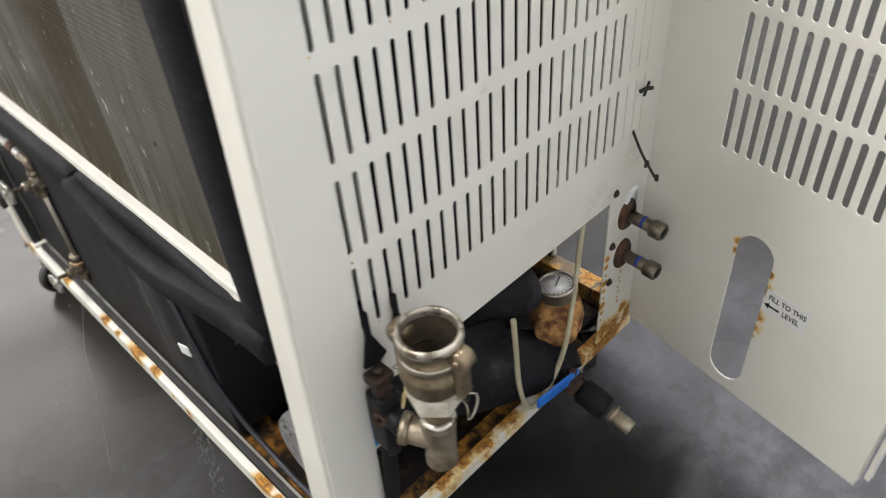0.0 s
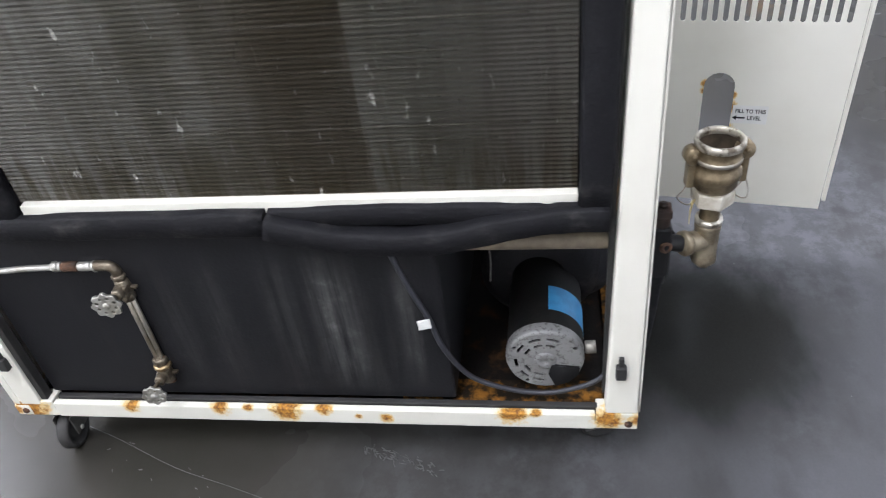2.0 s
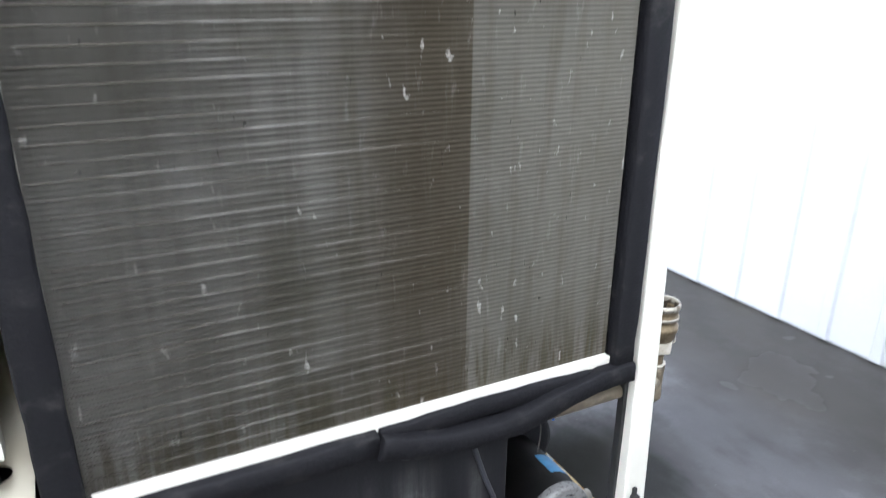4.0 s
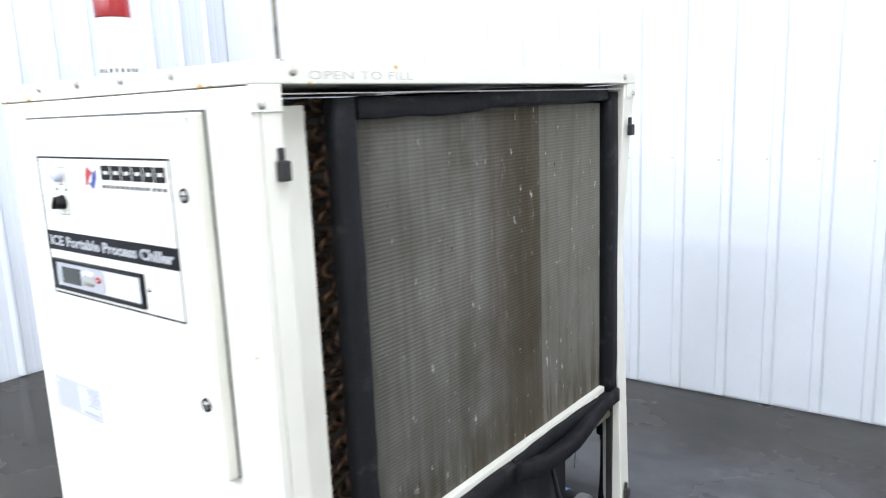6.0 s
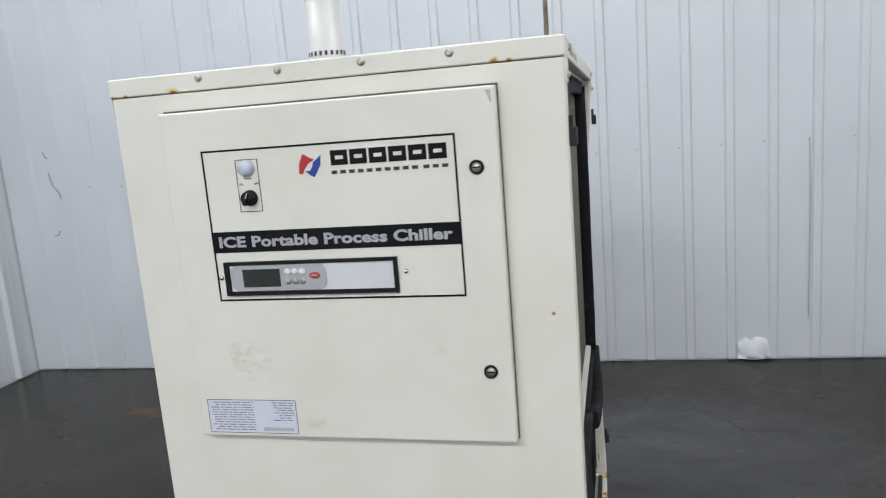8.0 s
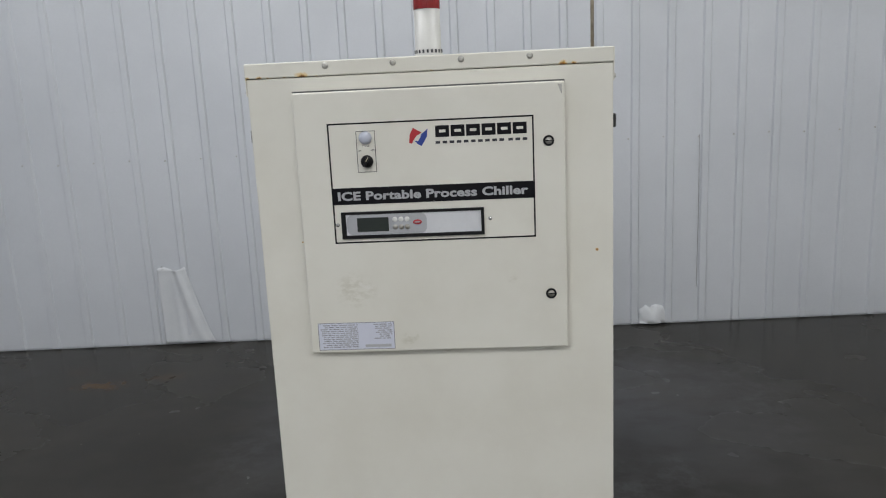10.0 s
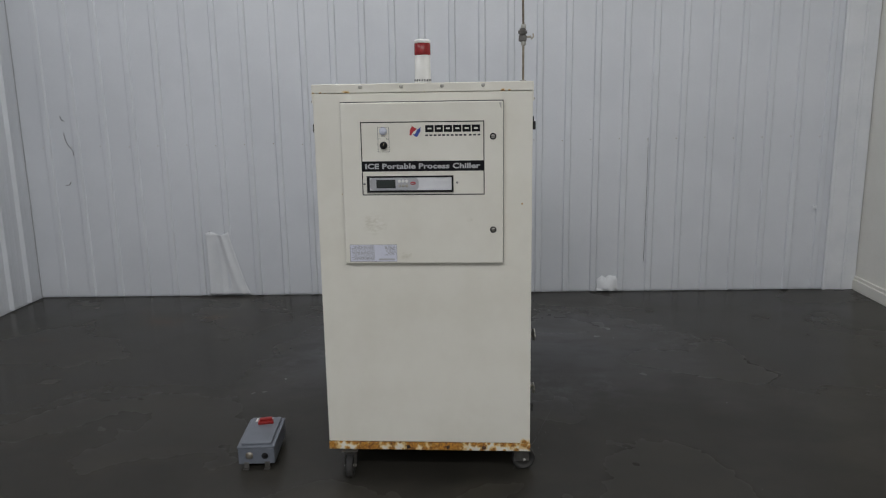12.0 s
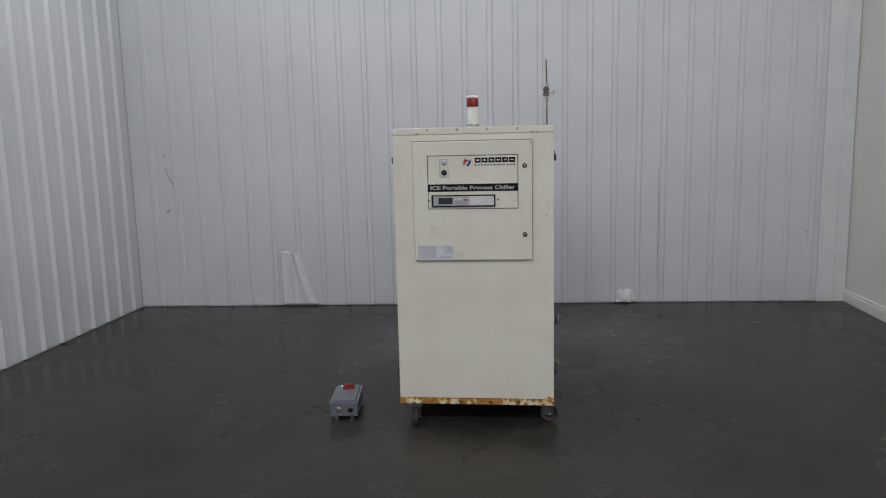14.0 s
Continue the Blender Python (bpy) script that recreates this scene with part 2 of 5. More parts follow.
def fin_metal():
    """Dirty aluminium fins: olive-grey, with a brown band of dirt, pale vertical runs and scale."""
    m, nt, b = material("dirty_aluminium_fins")
    at = place(nt)
    tall, long = place(nt, (1, 16, 1.6)), place(nt, (1, 9, 0.7))
    g = nt.nodes.new("ShaderNodeSeparateXYZ")
    nt.links.new(at, g.inputs[0])
    wander = math_node(nt, "MULTIPLY", math_node(nt, "SUBTRACT", noise_at(nt, long, 1.4, 5, 0.6), 0.5), 0.16)
    y = math_node(nt, "ADD", g.outputs[1], wander)
    # brown dirt: soft towards the front, cut off sharply where the second fin bank begins
    band = math_node(nt, "MULTIPLY", span(nt, y, 0.64, 0.80), math_node(nt, "SUBTRACT", 1.0, span(nt, g.outputs[1], 0.9235, 0.9255)))
    right = span(nt, g.outputs[1], 0.9235, 0.9255)
    dirt = span(nt, noise_at(nt, at, 4, 6, 0.65), 0.35, 0.68)
    runs = span(nt, noise_at(nt, tall, 2.2, 6, 0.72), 0.50, 0.80)
    patch = span(nt, noise_at(nt, long, 2.0, 6, 0.65), 0.42, 0.66)
    tone = mix(nt, dirt, (0.365, 0.355, 0.328), (0.218, 0.204, 0.170))
    tone = mix(nt, math_node(nt, "MULTIPLY", right, 0.65), tone, (0.300, 0.288, 0.249))
    left = math_node(nt, "SUBTRACT", 1.0, span(nt, y, 0.42, 0.66))
    tone = mix(nt, math_node(nt, "MULTIPLY", left, 0.40), tone, (0.440, 0.432, 0.410))
    tone = mix(nt, math_node(nt, "MULTIPLY", patch, 0.42), tone, (0.140, 0.127, 0.098))
    tone = mix(nt, math_node(nt, "MULTIPLY", band, 0.70), tone, (0.125, 0.100, 0.064))
    tone = mix(nt, math_node(nt, "MULTIPLY", runs, 0.35), tone, (0.380, 0.362, 0.325))
    streaky = span(nt, noise_at(nt, place(nt, (1, 26, 2.2)), 2.0, 5, 0.65), 0.40, 0.62)
    low = math_node(nt, "SUBTRACT", 1.0, span(nt, math_node(nt, "ADD", g.outputs[2], math_node(nt, "MULTIPLY", wander, 1.5)), 0.69, 0.84))
    tone = mix(nt, math_node(nt, "MULTIPLY", math_node(nt, "MULTIPLY", low, streaky), 0.70), tone, (0.120, 0.098, 0.055))
    dash = span(nt, noise_at(nt, place(nt, (1, 3.2, 0.75)), 17, 5, 0.6), 0.61, 0.76)
    tone = mix(nt, math_node(nt, "MULTIPLY", dash, 0.50), tone, (0.52, 0.505, 0.47))
    scale = span(nt, noise_at(nt, place(nt, (1, 1.3, 0.6)), 44, 4, 0.55), 0.675, 0.71)
    tone = mix(nt, math_node(nt, "MULTIPLY", scale, 0.85), tone, (0.80, 0.79, 0.76))
    nick = span(nt, noise_at(nt, place(nt, (1, 4, 1)), 30, 3, 0.5), 0.735, 0.75)
    tone = mix(nt, math_node(nt, "MULTIPLY", nick, 0.8), tone, (0.012, 0.012, 0.012))
    nt.links.new(tone, b.inputs["Base Color"])
    b.inputs["Metallic"].default_value = 0.3
    b.inputs["Specular IOR Level"].default_value = 0.3
    b.inputs["Roughness"].default_value = 0.5
    bump(nt, b, math_node(nt, "ADD", math_node(nt, "MULTIPLY", runs, 0.4), noise_at(nt, place(nt, (1, 0.5, 9)), 46, 3)), 0.10, 0.0015)
    return m


M_FINS = fin_metal()


def streak_metal():
    """Tube backs behind the fins: dirty metal, with the glint along their middle painted in as a paler tone."""
    m, nt, b = material("bare_tube_backs")
    at = place(nt)
    g = nt.nodes.new("ShaderNodeSeparateXYZ")
    nt.links.new(at, g.inputs[0])
    y = math_node(nt, "ADD", g.outputs[1], math_node(nt, "MULTIPLY", math_node(nt, "SUBTRACT", noise_at(nt, at, 7, 4), 0.5), 0.5))
    # stretch of tube where the painted glint shows, fading at both ends
    glint = math_node(nt, "MULTIPLY", span(nt, y, 0.30, 0.55), math_node(nt, "SUBTRACT", 1.0, span(nt, y, 0.76, 0.94)))
    patch = span(nt, noise_at(nt, place(nt, (1, 5, 9)), 2.0, 4), 0.35, 0.62)
    nt.links.new(mix(nt, math_node(nt, "MULTIPLY", glint, patch), (0.08, 0.072, 0.056), (0.40, 0.39, 0.37)), b.inputs["Base Color"])
    b.inputs["Metallic"].default_value = 0.6
    b.inputs["Roughness"].default_value = 0.55
    return m


M_ALU = streak_metal()
M_COPPER = surface("tarnished_copper", (0.26, 0.15, 0.09), (0.08, 0.058, 0.042), 0.45, 0.75, 25, 200, 0.1)
M_BRASS = surface("stained_brass", (0.46, 0.35, 0.20), (0.22, 0.15, 0.085), 0.36, 0.9, 30, 200, 0.12, vary=0.2)
M_STEEL = surface("stained_stainless_steel", (0.56, 0.53, 0.47), (0.34, 0.28, 0.20), 0.38, 0.9, 24, 200, 0.12, vary=0.25)
M_TEE = surface("dull_stained_fitting", (0.36, 0.31, 0.225), (0.15, 0.112, 0.07), 0.40, 0.65, 30, 180, 0.25, vary=0.2)
M_RIM = surface("worn_blotched_rim", (0.58, 0.54, 0.46), (0.13, 0.10, 0.068), 0.32, 0.8, 55, 200, 0.2, lo=0.48, hi=0.62)
M_TAPE = surface("white_thread_tape", (0.60, 0.57, 0.50), (0.40, 0.35, 0.26), 0.5, 0, 40, 180, 0.3)
M_STRAW = surface("yellowed_tape", (0.60, 0.47, 0.20), (0.66, 0.60, 0.45), 0.5, 0, 30, 160, 0.2)
M_TAN = surface("tarnished_tan_brass", (0.31, 0.245, 0.155), (0.095, 0.068, 0.040), 0.36, 0.7, 30, 200, 0.2, vary=0.2)
M_GALV = surface("dull_galvanised_steel", (0.52, 0.51, 0.48), (0.36, 0.34, 0.29), 0.45, 0.7, 20, 160, 0.1, vary=0.2)
M_RUST = surface("brown_rust", (0.032, 0.020, 0.013), (0.13, 0.058, 0.028), 0.8, 0.1, 32, 160, 0.6)
M_DARK_RUST = surface("blackened_rust", (0.022, 0.014, 0.011), (0.070, 0.036, 0.025), 0.6, 0.2, 34, 160, 0.5)
M_DIAL = surface("dull_dial", (0.52, 0.52, 0.50), (0.38, 0.38, 0.36), 0.3, 0, 20, 150, 0.02)
M_ORANGE_RUST = surface("orange_rust", (0.13, 0.050, 0.016), (0.66, 0.35, 0.12), 0.8, 0.0, 45, 150, 0.5)
M_CHROME = surface("chrome", (0.72, 0.72, 0.72), (0.6, 0.6, 0.6), 0.18, 1.0, 20, 200, 0.02)
M_FIT = surface("stained_pipe_fitting", (0.26, 0.225, 0.17), (0.11, 0.085, 0.06), 0.42, 0.75, 34, 200, 0.2, vary=0.2)
M_BAR = surface("stained_bar", (0.24, 0.20, 0.14), (0.12, 0.095, 0.07), 0.6, 0.2, 14, 150, 0.2)
M_ZINC = surface("dark_zinc_plate", (0.16, 0.155, 0.145), (0.08, 0.075, 0.068), 0.5, 0.6, 24, 160, 0.2)
M_BORE = surface("rusty_bore", (0.045, 0.034, 0.023), (0.13, 0.10, 0.07), 0.6, 0.4, 40, 160, 0.4)
M_BLACK = surface("black_paint", (0.008, 0.008, 0.009), (0.014, 0.014, 0.015), 0.42, 0, 12, 150, 0.1, gloss=0.22)
M_MOTOR = surface("dull_black_motor_paint", (0.006, 0.006, 0.0065), (0.013, 0.012, 0.011), 0.58, 0, 14, 150, 0.15, gloss=0.22)
M_RUBBER = surface("black_rubber", (0.018, 0.018, 0.018), (0.035, 0.033, 0.031), 0.7, 0, 15, 150, 0.2)
M_BEACON = surface("aged_white_plastic", (0.62, 0.62, 0.59), (0.56, 0.56, 0.53), 0.4, 0, 9, 150, 0.03)
M_WHITE = surface("white_plastic", (0.78, 0.78, 0.76), (0.70, 0.70, 0.67), 0.4, 0, 9, 150, 0.03)
M_LABEL = surface("bluish_white_label", (0.68, 0.70, 0.79), (0.64, 0.66, 0.75), 0.4, 0, 9, 150, 0.02)
M_INK = surface("black_ink", (0.007, 0.007, 0.009), (0.011, 0.011, 0.013), 0.45, 0, 12, 150, 0.02, gloss=0.12)
M_PRINT = surface("faded_print", (0.22, 0.22, 0.23), (0.34, 0.34, 0.34), 0.45, 0, 60, 150, 0.02)
M_PILOT = surface("milky_lens", (0.56, 0.59, 0.68), (0.52, 0.55, 0.64), 0.2, 0, 20, 150, 0.02)
M_SCRATCH = surface("pale_scratch", (0.105, 0.105, 0.103), (0.045, 0.045, 0.043), 0.6, 0, 40, 150, 0.2)
M_SHADOW_GAP = surface("dull_shadow_gap", (0.13, 0.13, 0.125), (0.09, 0.09, 0.086), 0.7, 0, 12, 150, 0.1)
M_LETTER = surface("pale_lettering", (0.45, 0.455, 0.47), (0.40, 0.405, 0.42), 0.4, 0, 12, 150, 0.02)
M_PENCIL = surface("faint_pencil", (0.40, 0.39, 0.36), (0.52, 0.505, 0.46), 0.5, 0, 60, 150, 0.02)
M_RED = surface("red_print", (0.50, 0.022, 0.030), (0.42, 0.020, 0.028), 0.4, 0, 12, 150, 0.02)
M_BLUE = surface("blue_print", (0.02, 0.06, 0.35), (0.02, 0.05, 0.28), 0.4, 0, 12, 150, 0.02)
M_HANDLE = surface("blue_vinyl", (0.02, 0.17, 0.62), (0.02, 0.13, 0.52), 0.35, 0, 12, 150, 0.05)
M_STICKER = surface("blue_sticker", (0.05, 0.30, 0.60), (0.04, 0.22, 0.48), 0.45, 0, 40, 150, 0.05)
M_BELL = surface("flaking_grey_cast_aluminium", (0.26, 0.26, 0.26), (0.11, 0.108, 0.102), 0.5, 0.3, 120, 180, 0.5, lo=0.52, hi=0.66)
M_SILVER = surface("silver_plastic", (0.74, 0.75, 0.77), (0.67, 0.68, 0.70), 0.3, 0.15, 8, 150, 0.03)
M_KEYS = surface("grey_key_film", (0.47, 0.48, 0.50), (0.42, 0.43, 0.45), 0.32, 0.1, 8, 150, 0.03)
M_LCD = surface("dark_display", (0.035, 0.044, 0.038), (0.028, 0.034, 0.031), 0.15, 0, 8, 150, 0.0)
M_BOXGREY = surface("grey_hammered_paint", (0.150, 0.165, 0.195), (0.12, 0.135, 0.16), 0.4, 0, 10, 120, 0.25)
M_REDPLASTIC = surface("red_plastic", (0.30, 0.014, 0.012), (0.22, 0.012, 0.012), 0.35, 0, 12, 150, 0.03)
M_TUBE = surface("yellowed_tube", (0.46, 0.42, 0.28), (0.38, 0.34, 0.22), 0.3, 0, 20, 150, 0.03)
M_CABLE = surface("grey_cable", (0.035, 0.036, 0.045), (0.025, 0.025, 0.032), 0.45, 0, 12, 150, 0.1)
M_SMUDGE = surface("paper_residue", (0.80, 0.785, 0.72), (0.72, 0.70, 0.62), 0.6, 0, 60, 150, 0.1)
M_STRIP = rusty_paint("rust_flecked_strip", (), 0.26, c1=(0.50, 0.49, 0.46), c2=(0.40, 0.385, 0.35), rough=0.45)
M_SHELF = rusty_paint("dirty_cream_shelf", (), 0.04, c1=(0.66, 0.63, 0.52), c2=(0.55, 0.50, 0.38))
M_SHEET = surface("white_steel_sheet", (0.66, 0.685, 0.72), (0.61, 0.635, 0.67), 0.34, 0, 1.3, 90, 0.04, vary=0.08)
M_SHEET_DENT = surface("scraped_steel_sheet", (0.72, 0.74, 0.76), (0.66, 0.685, 0.71), 0.34, 0.0, 6, 90, 0.1)
M_WALL = surface("cream_wall_paint", (0.84, 0.83, 0.78), (0.79, 0.78, 0.72), 0.5, 0, 2, 60, 0.05)
M_CEILING = surface("white_ceiling", (0.42, 0.43, 0.44), (0.36, 0.37, 0.38), 0.6, 0, 2, 60, 0.05)


def concrete():
    """Sealed grey concrete: blotchy, with pale scuffed patches, dark stains, fine scratches and uneven gloss; shade and
    sheen behind the machine are painted in.
    """
    m, nt, b = material("sealed_concrete")
    at, swept = place(nt), place(nt, (0.8, 1.5, 1))
    cloud, blot = noise_at(nt, at, 1.1, 5, 0.52), noise_at(nt, swept, 4.0, 5, 0.52)
    worn, small = noise_at(nt, at, 13.0, 10, 0.70), noise_at(nt, at, 150, 3)
    tone = mix(nt, span(nt, cloud, 0.30, 0.70), (0.0265, 0.0247, 0.0196), (0.043, 0.0402, 0.0334))
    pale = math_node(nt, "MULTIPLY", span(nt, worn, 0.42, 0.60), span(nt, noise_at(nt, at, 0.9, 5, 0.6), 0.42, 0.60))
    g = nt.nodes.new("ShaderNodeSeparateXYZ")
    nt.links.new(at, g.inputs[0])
    # bluish sheen of the rear floor, painted as a paler tone; scuffs gather there too
    sheen_zone = span(nt, math_node(nt, "ADD", g.outputs[1], math_node(nt, "MULTIPLY", cloud, 1.5)), 1.2, 2.4)
    sheen_zone = math_node(nt, "MULTIPLY", sheen_zone, math_node(nt, "MULTIPLY", span(nt, g.outputs[0], -0.9, -0.1), math_node(nt, "SUBTRACT", 1.0, span(nt, g.outputs[0], 1.0, 2.3))))
    sheen_zone = math_node(nt, "MULTIPLY", sheen_zone, math_node(nt, "SUBTRACT", 1.0, math_node(nt, "MULTIPLY", span(nt, g.outputs[1], 2.0, 2.6), 0.85)))
    tone = mix(nt, math_node(nt, "MULTIPLY", sheen_zone, 0.80), tone, (0.098, 0.100, 0.108))
    pale = math_node(nt, "MULTIPLY", pale, math_node(nt, "ADD", math_node(nt, "MULTIPLY", sheen_zone, 0.85), 0.004))
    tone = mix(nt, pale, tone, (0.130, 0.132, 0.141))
    dark = span(nt, blot, 0.44, 0.70)
    tone = mix(nt, math_node(nt, "MULTIPLY", dark, 0.40), tone, (0.024, 0.0228, 0.0195))
    tea = span(nt, noise_at(nt, at, 2.3, 4, 0.5), 0.50, 0.80)
    tone = mix(nt, math_node(nt, "MULTIPLY", tea, 0.4), tone, (0.050, 0.045, 0.033))
    # the machine's shadow and a damp stain behind it, darkened together in the colour
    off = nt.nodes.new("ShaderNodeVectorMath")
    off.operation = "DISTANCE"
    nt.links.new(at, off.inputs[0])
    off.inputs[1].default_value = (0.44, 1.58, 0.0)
    damp_shade = math_node(nt, "SUBTRACT", 1.0, span(nt, math_node(nt, "ADD", off.outputs["Value"], math_node(nt, "MULTIPLY", blot, 0.35)), 0.34, 0.60))
    tone = mix(nt, math_node(nt, "MULTIPLY", damp_shade, 0.92), tone, (0.0085, 0.0085, 0.007))
    # rusty smears by the wall
    for x, y_at, r, much in ((-1.70, 2.18, 0.22, 0.75), (-1.95, 2.42, 0.14, 0.45), (-1.35, 2.30, 0.16, 0.35), (-2.35, 1.75, 0.12, 0.25)):
        far = nt.nodes.new("ShaderNodeVectorMath")
        far.operation = "DISTANCE"
        nt.links.new(place(nt, (1, 2.2, 1)), far.inputs[0])
        far.inputs[1].default_value = (x, y_at * 2.2, 0.0)
        smear = math_node(nt, "SUBTRACT", 1.0, span(nt, math_node(nt, "ADD", far.outputs["Value"], math_node(nt, "MULTIPLY", math_node(nt, "SUBTRACT", worn, 0.5), 0.6)), 0.0, r))
        tone = mix(nt, math_node(nt, "MULTIPLY", smear, much), tone, (0.105, 0.058, 0.022))
    fleck = span(nt, noise_at(nt, at, 38, 2, 0.5), 0.775, 0.80)
    tone = mix(nt, math_node(nt, "MULTIPLY", fleck, 0.35), tone, (0.22, 0.22, 0.21))
    tone = mix(nt, math_node(nt, "MULTIPLY", small, 0.3), tone, (0.04, 0.04, 0.04))
    nt.links.new(tone, b.inputs["Base Color"])
    b.inputs["Specular IOR Level"].default_value = 0.11
    nt.links.new(math_node(nt, "ADD", math_node(nt, "MULTIPLY", span(nt, cloud, 0.35, 0.65), 0.14), 0.17), b.inputs["Roughness"])
    bump(nt, b, cloud, 0.02)
    return m


M_FLOOR = concrete()


def glass_red():
    m, nt, b = material("red_lens")
    b.inputs["Base Color"].default_value = (0.27, 0.008, 0.010, 1)
    b.inputs["Roughness"].default_value = 0.25
    b.inputs["Transmission Weight"].default_value = 0.05
    wave = node(nt, "ShaderNodeTexWave", Scale=60.0)
    nt.links.new(place(nt), wave.inputs["Vector"])
    bump(nt, b, wave.outputs["Fac"], 0.3)
    return m


M_LENS = glass_red()


# ---- mesh helpers ----
def box(x0, x1, y0, y1, z0, z1, bevel=0.0, segments=2):
    bm = bmesh.new()
    bmesh.ops.create_cube(bm, size=1.0)
    for v in bm.verts:
        v.co = Vector(((x0 + x1) / 2 + v.co.x * (x1 - x0), (y0 + y1) / 2 + v.co.y * (y1 - y0), (z0 + z1) / 2 + v.co.z * (z1 - z0)))
    if bevel:
        bmesh.ops.bevel(bm, geom=bm.edges[:], offset=bevel, segments=segments, affect="EDGES", profile=0.6)
    return bm


def merge(*bms):
    out = bmesh.new()
    for b in bms:
        me = bpy.data.meshes.new("tmp")
        b.to_mesh(me)
        b.free()
        out.from_mesh(me)
        bpy.data.meshes.remove(me)
    return out


def moved(bm, m):
    bm.transform(m)
    return bm


def aim(a, b):
    """The pose that takes z onto the way from a to b."""
    a, b = Vector(a), Vector(b)
    return Matrix.Translation(a) @ (b - a).to_track_quat("Z", "Y").to_matrix().to_4x4()


def lathe(profile, segments=28, smooth=True):
    """Turns rows of (radius, height) round z."""
    bm = bmesh.new()
    rings = []
    for r, z in profile:
        if r < 1e-6:
            rings.append([bm.verts.new((0, 0, z))])
        else:
            rings.append([bm.verts.new((r * math.cos(2 * math.pi * i / segments), r * math.sin(2 * math.pi * i / segments), z)) for i in range(segments)])
    for a, b in zip(rings, rings[1:]):
        for i in range(segments):
            j = (i + 1) % segments
            if len(a) == 1 and len(b) == 1:
                continue
            if len(a) == 1:
                f = bm.faces.new((a[0], b[j], b[i]))
            elif len(b) == 1:
                f = bm.faces.new((a[i], a[j], b[0]))
            else:
                f = bm.faces.new((a[i], a[j], b[j], b[i]))
            f.smooth = smooth
    bmesh.ops.recalc_face_normals(bm, faces=bm.faces[:])
    return bm


def rod(a, b, r, segments=16, r2=None):
    """A capped bar from a to b with slightly broken edges."""
    length = (Vector(b) - Vector(a)).length
    r2 = r if r2 is None else r2
    e = min(r, r2, length) * 0.15
    bm = lathe([(0, 0), (r - e, 0), (r, e), (r2, length - e), (r2 - e, length), (0, length)], segments)
    return moved(bm, aim(a, b))


def smooth_line(points, per=6):
    """A soft line through the points."""
    pts = [Vector(p) for p in points]
    pts = [pts[0] * 2 - pts[1]] + pts + [pts[-1] * 2 - pts[-2]]
    out = []
    for i in range(1, len(pts) - 2):
        p0, p1, p2, p3 = pts[i - 1:i + 3]
        for k in range(per):
            t = k / per
            out.append(0.5 * (2 * p1 + (p2 - p0) * t + (2 * p0 - 5 * p1 + 4 * p2 - p3) * t * t + (3 * p1 - p0 - 3 * p2 + p3) * t ** 3))
    out.append(pts[-2])
    return out


def tube(points, r, segments=10, per=6, flat=1.0, radii=None):
    """A round bar swept along a soft line; flat squeezes it upwards."""
    line = smooth_line(points, per) if per > 1 else [Vector(p) for p in points]
    bm, rings = bmesh.new(), []
    up = Vector((0, 0, 1))
    for i, p in enumerate(line):
        d = (line[min(i + 1, len(line) - 1)] - line[max(i - 1, 0)]).normalized()
        if abs(d.dot(up)) > 0.98:
            up = Vector((1, 0, 0))
        side = d.cross(up).normalized()
        up = side.cross(d).normalized()
        rr = r if radii is None else np.interp(i / (len(line) - 1), np.linspace(0, 1, len(radii)), radii)
        rings.append([bm.verts.new(p + side * rr * math.cos(a) + up * rr * flat * math.sin(a)) for a in (2 * math.pi * k / segments for k in range(segments))])
    for a, b in zip(rings, rings[1:]):
        for i in range(segments):
            bm.faces.new((a[i], a[(i + 1) % segments], b[(i + 1) % segments], b[i])).smooth = True
    bm.faces.new(rings[0])
    bm.faces.new(rings[-1])
    bmesh.ops.recalc_face_normals(bm, faces=bm.faces[:])
    return bm


def from_curve(data):
    ob = bpy.data.objects.new("tmp", data)
    me = bpy.data.meshes.new_from_object(ob)
    bpy.data.objects.remove(ob)
    bm = bmesh.new()
    bm.from_mesh(me)
    bpy.data.meshes.remove(me)
    bmesh.ops.remove_doubles(bm, verts=bm.verts[:], dist=1e-6)
    return bm


def plate(outline, holes=(), thick=0.0015):
    """A flat sheet in x and y with holes cut through it."""
    cu = bpy.data.curves.new("tmp", "CURVE")
    cu.dimensions, cu.fill_mode, cu.extrude = "2D", "BOTH", thick / 2
    for ring in (outline, *holes):
        s = cu.splines.new("POLY")
        s.points.add(len(ring) - 1)
        for p, (x, y) in zip(s.points, ring):
            p.co = (x, y, 0, 1)
        s.use_cyclic_u = True
    bm = from_curve(cu)
    bpy.data.curves.remove(cu)
    return bm


def lettering(text, x0, x1, y0, bold=0.0, spacing=1.0, thick=0.0004, height=None):
    """Words set flat in x and y from x0 to x1, standing on y0."""
    cu = bpy.data.curves.new("tmp", "FONT")
    cu.body, cu.size, cu.extrude, cu.offset, cu.space_character, cu.resolution_u = text, 1.0, 0.01, bold, spacing, 3
    bm = from_curve(cu)
    bpy.data.curves.remove(cu)
    xs = [v.co.x for v in bm.verts]
    s = (x1 - x0) / (max(xs) - min(xs))
    sy = s if height is None else height / 0.72
    lo = min(xs)
    for v in bm.verts:
        v.co = Vector((x0 + (v.co.x - lo) * s, y0 + v.co.y * sy, math.copysign(thick / 2, v.co.z)))
    return bm


